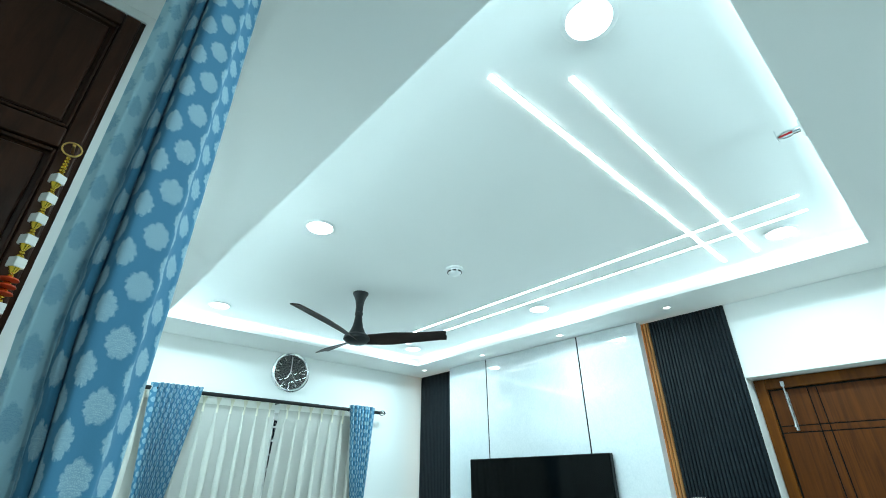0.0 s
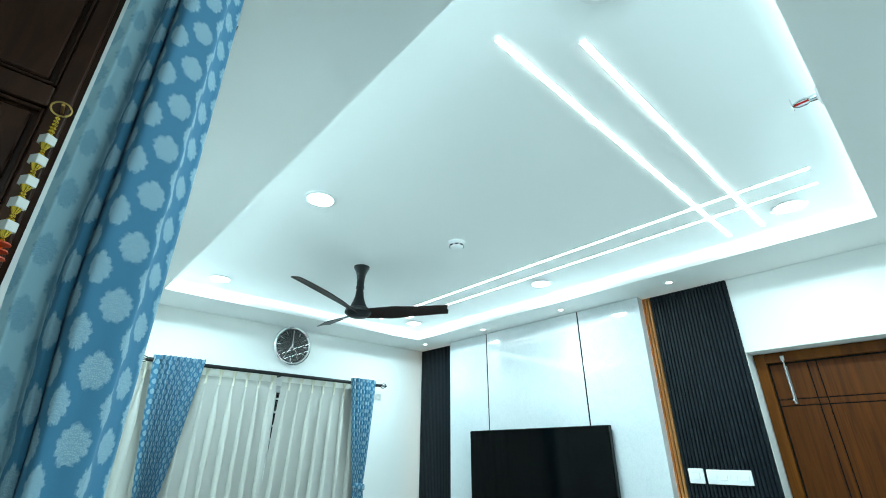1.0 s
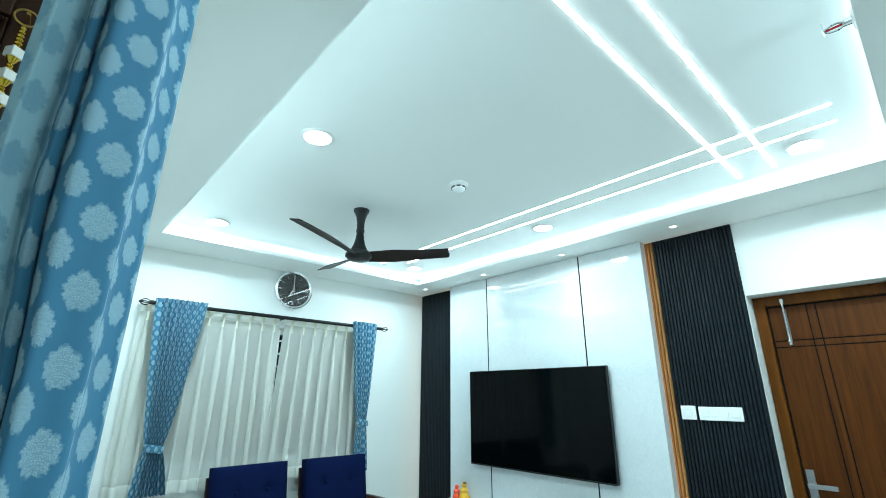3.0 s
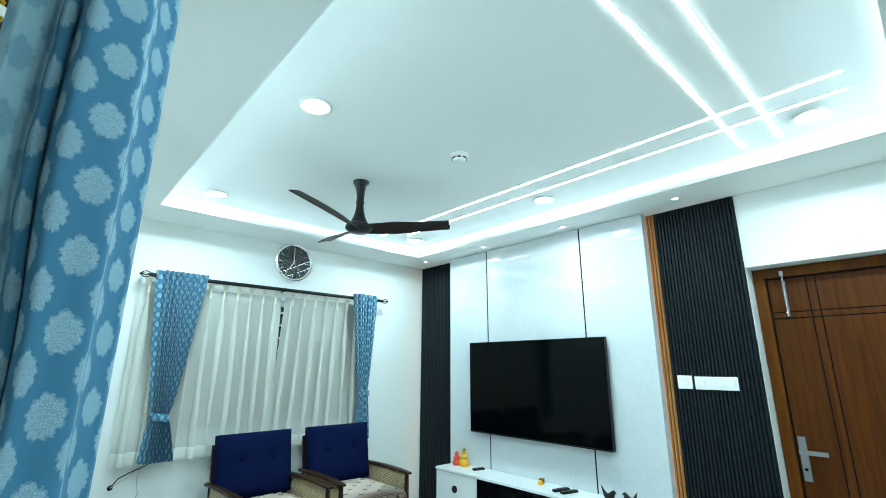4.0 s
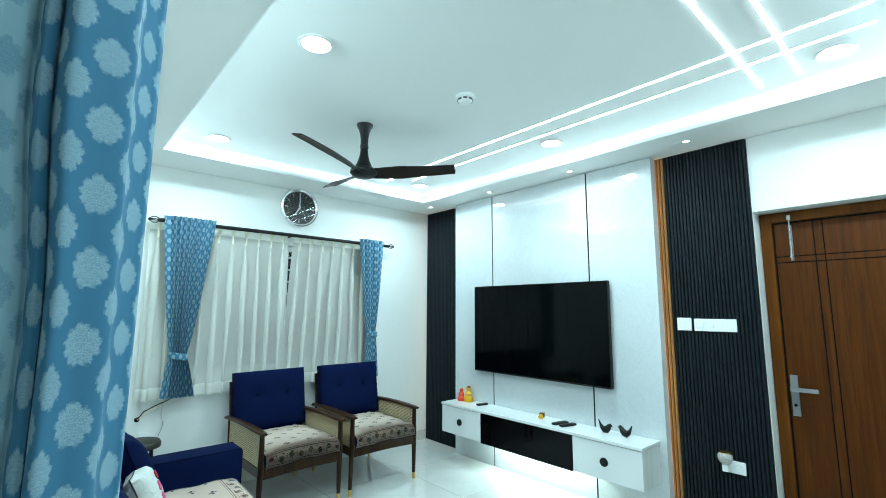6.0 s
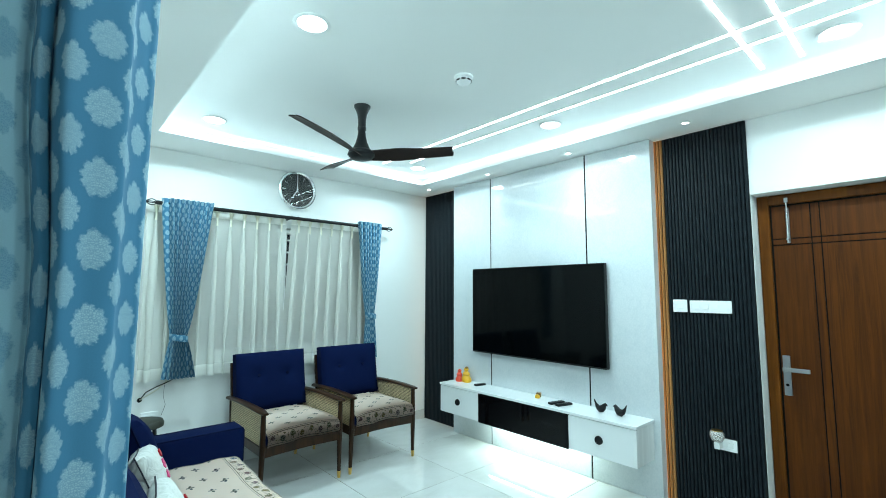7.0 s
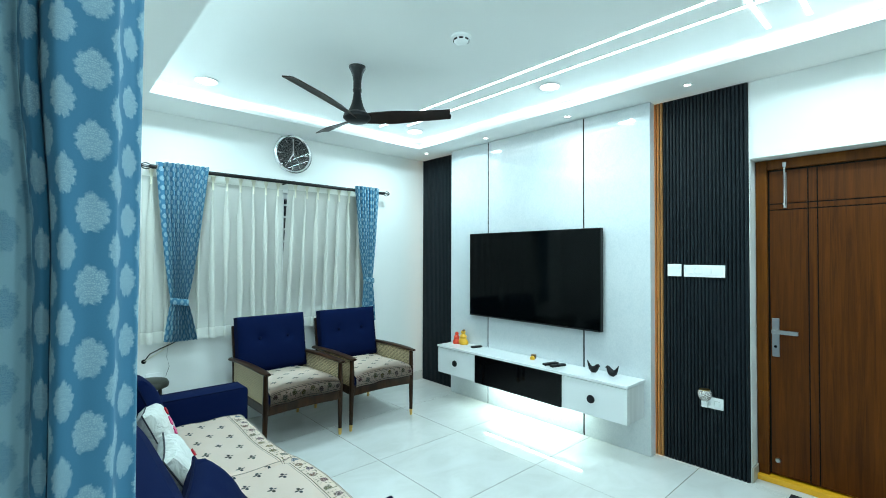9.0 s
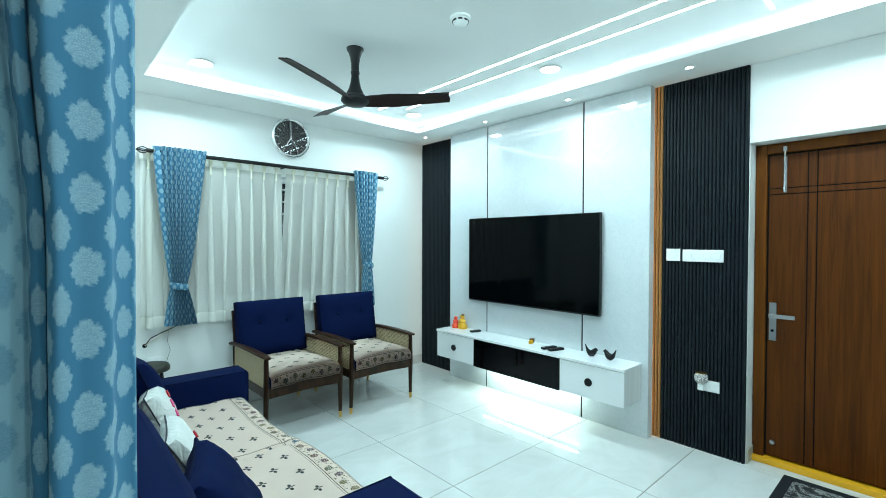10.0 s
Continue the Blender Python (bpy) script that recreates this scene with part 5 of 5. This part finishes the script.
# flowered covers over the sofa seat, one on each cushion
def sofa_cover(y0, y1, lift, phase, label):
    t = thing("sofa_cover", label, "sofa cover", group="sofa covers")
    rows_ = []
    nj = 70
    prof = [(SX1 + 0.020, 0.424), (SX1 + 0.010, 0.432), (SX1 - 0.005, 0.437), (SX1 - 0.025, 0.439)] + [(lerp(SX1 - 0.05, 0.70, k / 12), 0.440 + 0.003 * math.sin(k * 1.3)) for k in range(13)]
    for i, (x, z) in enumerate(prof):
        r = []
        for j in range(nj + 1):
            v = j / nj
            y = lerp(y0, y1, v)
            wv = noise.noise(Vector((y * 2.6 + phase, 0.3, 0)))
            edge = 1.0 if i < 4 else max(0.0, 1 - (i - 3) / 5)
            dip = -0.022 * math.exp(-((y - ym) / 0.022) ** 2)
            sag = -0.010 * max(0.0, 1 - (i + 1) / 3) * abs(noise.noise(Vector((y * 7 + phase, 2.1, 0))))
            r.append((x + (0.034 * wv + 0.016 * math.sin(y * 5.5 + phase)) * edge, y, z + lift + sag + dip * (1 if i > 3 else 0) + 0.007 * noise.noise(Vector((y * 4.5, x * 7, 4 + phase)))))
        rows_.append(r)
    part("cloth", throw_mesh(rows_), M["throw"], t, smooth=True)
    part("front_hem", tube([(p[0] + 0.002, p[1], p[2] + 0.001) for p in rows_[0]], 0.0024, 6), M["hem"], t, "beige overlocked hem", smooth=True)
    part("side_hem", tube([(p[-1][0], p[-1][1], p[-1][2] + 0.001) for p in rows_], 0.0020, 6), M["hem"], t, "beige overlocked hem", smooth=True)


sofa_cover(SY0 + 0.222, ym + 0.020, 0.004, 0.0, "cream flowered chenille cover lapping over its neighbour on the sofa")
sofa_cover(ym - 0.015, SY1 - 0.192, 0.0, 0.0, "cream flowered chenille cover with a wavy floral border, on the sofa")


def pillow(x, y, z, rx, ry, rz, sx, sy, sz, mt_, label, seed, edge="navy_piping"):
    t = thing("cushion", label, "cushion", pose(x, y, z, rx, ry, rz), group="sofa cushions")
    part("stuffed_body", puff(sx, sy, sz, 0.0, 18, pinch=0.16, wav=0.010, seed=seed), mt_, t, smooth=True)
    ring = []
    for k in range(64):
        a = k / 64 * 4
        q, f = int(a), a % 1
        u, v = ((-1 + 2 * f, -1), (1, -1 + 2 * f), (1 - 2 * f, 1), (-1, 1 - 2 * f))[q]
        kk = 1 - 0.16 * (1 - u * u) * v * v * 0.5
        ll = 1 - 0.16 * (1 - v * v) * u * u * 0.5
        ring.append((u * sx / 2 * ll * 1.005, v * sy / 2 * kk * 1.005, 0.0))
    part("piping", tube(ring + ring[:1], 0.0065 if edge == "navy_piping" else 0.0035, 6), M[edge], t)
    return t


M["white_piping"] = m_fabric("dark_thread_piping", (0.06, 0.06, 0.07), 500, 0.1)
M["pink"] = m_fabric("pink_applique", (0.70, 0.06, 0.20), 400)
M["red"] = m_fabric("red_applique", (0.42, 0.01, 0.02), 400)
M["lime"] = m_fabric("lime_applique", (0.40, 0.68, 0.02), 400)
M["sky"] = m_fabric("blue_applique", (0.03, 0.28, 0.62), 400)
pillow(0.720, 3.45, 0.665, 0, 66, 8, 0.44, 0.42, 0.16, M["navy"], "navy scatter cushion leaning in the sofa corner", 3)


def flower(px, py, pz, w, h):
    """A flat five-petalled cloth patch."""
    bm = bmesh.new()
    ring = []
    for k in range(40):
        q = 2 * math.pi * k / 40
        r = w * 1.15 * (0.72 + 0.38 * abs(math.cos(2.5 * q)))
        ring.append((px + r * math.cos(q), py + r * h * math.sin(q)))
    lo = [bm.verts.new((x, y, pz - 0.004)) for x, y in ring]
    hi = [bm.verts.new((x, y, pz + 0.003)) for x, y in ring]
    for k in range(40):
        bm.faces.new((lo[k], lo[(k + 1) % 40], hi[(k + 1) % 40], hi[k]))
    bm.faces.new(hi)
    bm.faces.new(lo[::-1])
    return bm


def white_pillow(x, y, z, ry, rz, seed, bits, label):
    t = pillow(x, y, z, 0, ry, rz, 0.31, 0.32, 0.115, M["white_cloth"], label, seed, "white_piping")
    for px, py, w, h, cm in bits:
        part("applique", flower(px, py, 0.064, w, h), M[cm], t, "sewn-on coloured flower patch")
    return t


white_pillow(0.768, 3.22, 0.592, 66, -12, 5, ((-0.07, 0.05, 0.016, 1.0, "red"), (-0.02, 0.02, 0.020, 1.3, "pink"), (0.03, 0.0, 0.018, 1.2, "pink")), "white scatter cushion with red and pink flower patches")
white_pillow(0.768, 2.68, 0.575, 60, -10, 8, ((0.02, 0.01, 0.018, 1.2, "pink"), (0.06, -0.03, 0.018, 1.3, "sky"), (0.09, -0.01, 0.018, 1.3, "lime"), (-0.04, 0.05, 0.014, 1.0, "red")), "white scatter cushion with pink, blue and lime patches")
pillow(0.790, 2.24, 0.572, 0, 55, -18, 0.37, 0.40, 0.14, M["navy"], "navy scatter cushion standing upright on the sofa throw", 11)

# ---- bead hanging on the passage door ----
gl = thing("bead_hanging", "hanging of white beaded cubes and gold beads on a ring", "wall hanging")
HX, HY = DX1 - 0.010, YD - 0.035
M["cube_white"] = mat("white_bead_cube", (0.72, 0.70, 0.66), 0.4)
_n = Nodes(M["cube_white"])
_n.bump(_n.noise(_n.coords("Object", (1, 1, 1)), 420, 1), 0.5, 0.002)
M["gold_bead"] = mat("gold_bead", (0.70, 0.46, 0.05), 0.25, 0.9)
M["red_disc"] = mat("red_bead_disc", (0.55, 0.05, 0.01), 0.35)
zt = 2.125
part("hook", rod((HX, HY, zt + 0.022), (HX, YD - 0.0035, zt + 0.022), 0.003, seg=8), M["brass"], gl)
ring = [(HX + 0.016 * math.sin(q), HY - 0.002, zt + 0.010 + 0.016 * math.cos(q)) for q in [2 * math.pi * k / 20 for k in range(21)]]
part("ring", tube(ring, 0.0018, 6), M["brass"], gl)
z = zt - 0.008
part("string", rod((HX, HY, zt - 0.006), (HX, HY, 1.50), 0.0012, seg=6), M["tape"], gl)


def bead(r, dz, mname):
    global z
    part("bead", lathe([(0.0, 0.0), (r * 0.7, -dz * 0.15), (r, -dz * 0.5), (r * 0.7, -dz * 0.85), (0.0, -dz)], 14, m=Matrix.Translation((HX, HY, z))), M[mname], gl, smooth=True)
    z -= dz


for k in range(5):
    bead(0.0045 + 0.0004 * k, 0.008, "gold_bead")
for c in range(7):
    bead(0.0065, 0.008, "gold_bead")
    part("cube", box(-0.0098, 0.0098, -0.0098, 0.0098, -0.019, 0.0, 0.001, 1), M["cube_white"], gl, "white beaded cube", m=pose(HX, HY, z, 0, 0, 38))
    z -= 0.019
    part("cone_bead", lathe([(0.0, 0.0), (0.0090, 0.0), (0.0055, -0.008), (0.003, -0.012), (0.0, -0.012)], 14, m=Matrix.Translation((HX, HY, z))), M["gold_bead"], gl, smooth=True)
    z -= 0.012
    bead(0.0048, 0.007, "gold_bead")
    if c >= 4:
        for k in range(3):
            part("disc", lathe([(0.0, 0.0), (0.014, -0.002), (0.0155, -0.005), (0.0, -0.007)], 18, m=Matrix.Translation((HX, HY, z))), M["red_disc"], gl, smooth=True)
            z -= 0.007
            bead(0.006, 0.006, "gold_bead")

# ---- floor tiles ----
TX, TY, TS, GAP = 2.166, 3.320, 0.8, 0.0022
tile_me = {}
ix0, ix1 = math.floor((XP - TX) / TS), math.ceil((XW - TX) / TS)
iy0, iy1 = math.floor((YB - TY) / TS), math.ceil((YW - TY) / TS)
for ix in range(ix0, ix1):
    for iy in range(iy0, iy1):
        x0, x1 = max(XP, TX + ix * TS) + GAP, min(XW - 0.001, TX + (ix + 1) * TS) - GAP
        y0, y1 = max(YB, TY + iy * TS) + GAP, min(YW - 0.001, TY + (iy + 1) * TS) - GAP
        if x1 - x0 < 0.01 or y1 - y0 < 0.01:
            continue
        key = (round(x1 - x0, 4), round(y1 - y0, 4))
        if key not in tile_me:
            tile_me[key] = mesh_of("tile", box(-key[0] / 2, key[0] / 2, -key[1] / 2, key[1] / 2, -0.010, 0.0, 0.0012, 1), M["tile"])
        t = new("tile", tile_me[key])
        t.location = ((x0 + x1) / 2, (y0 + y1) / 2, 0)
        t.parent = floor
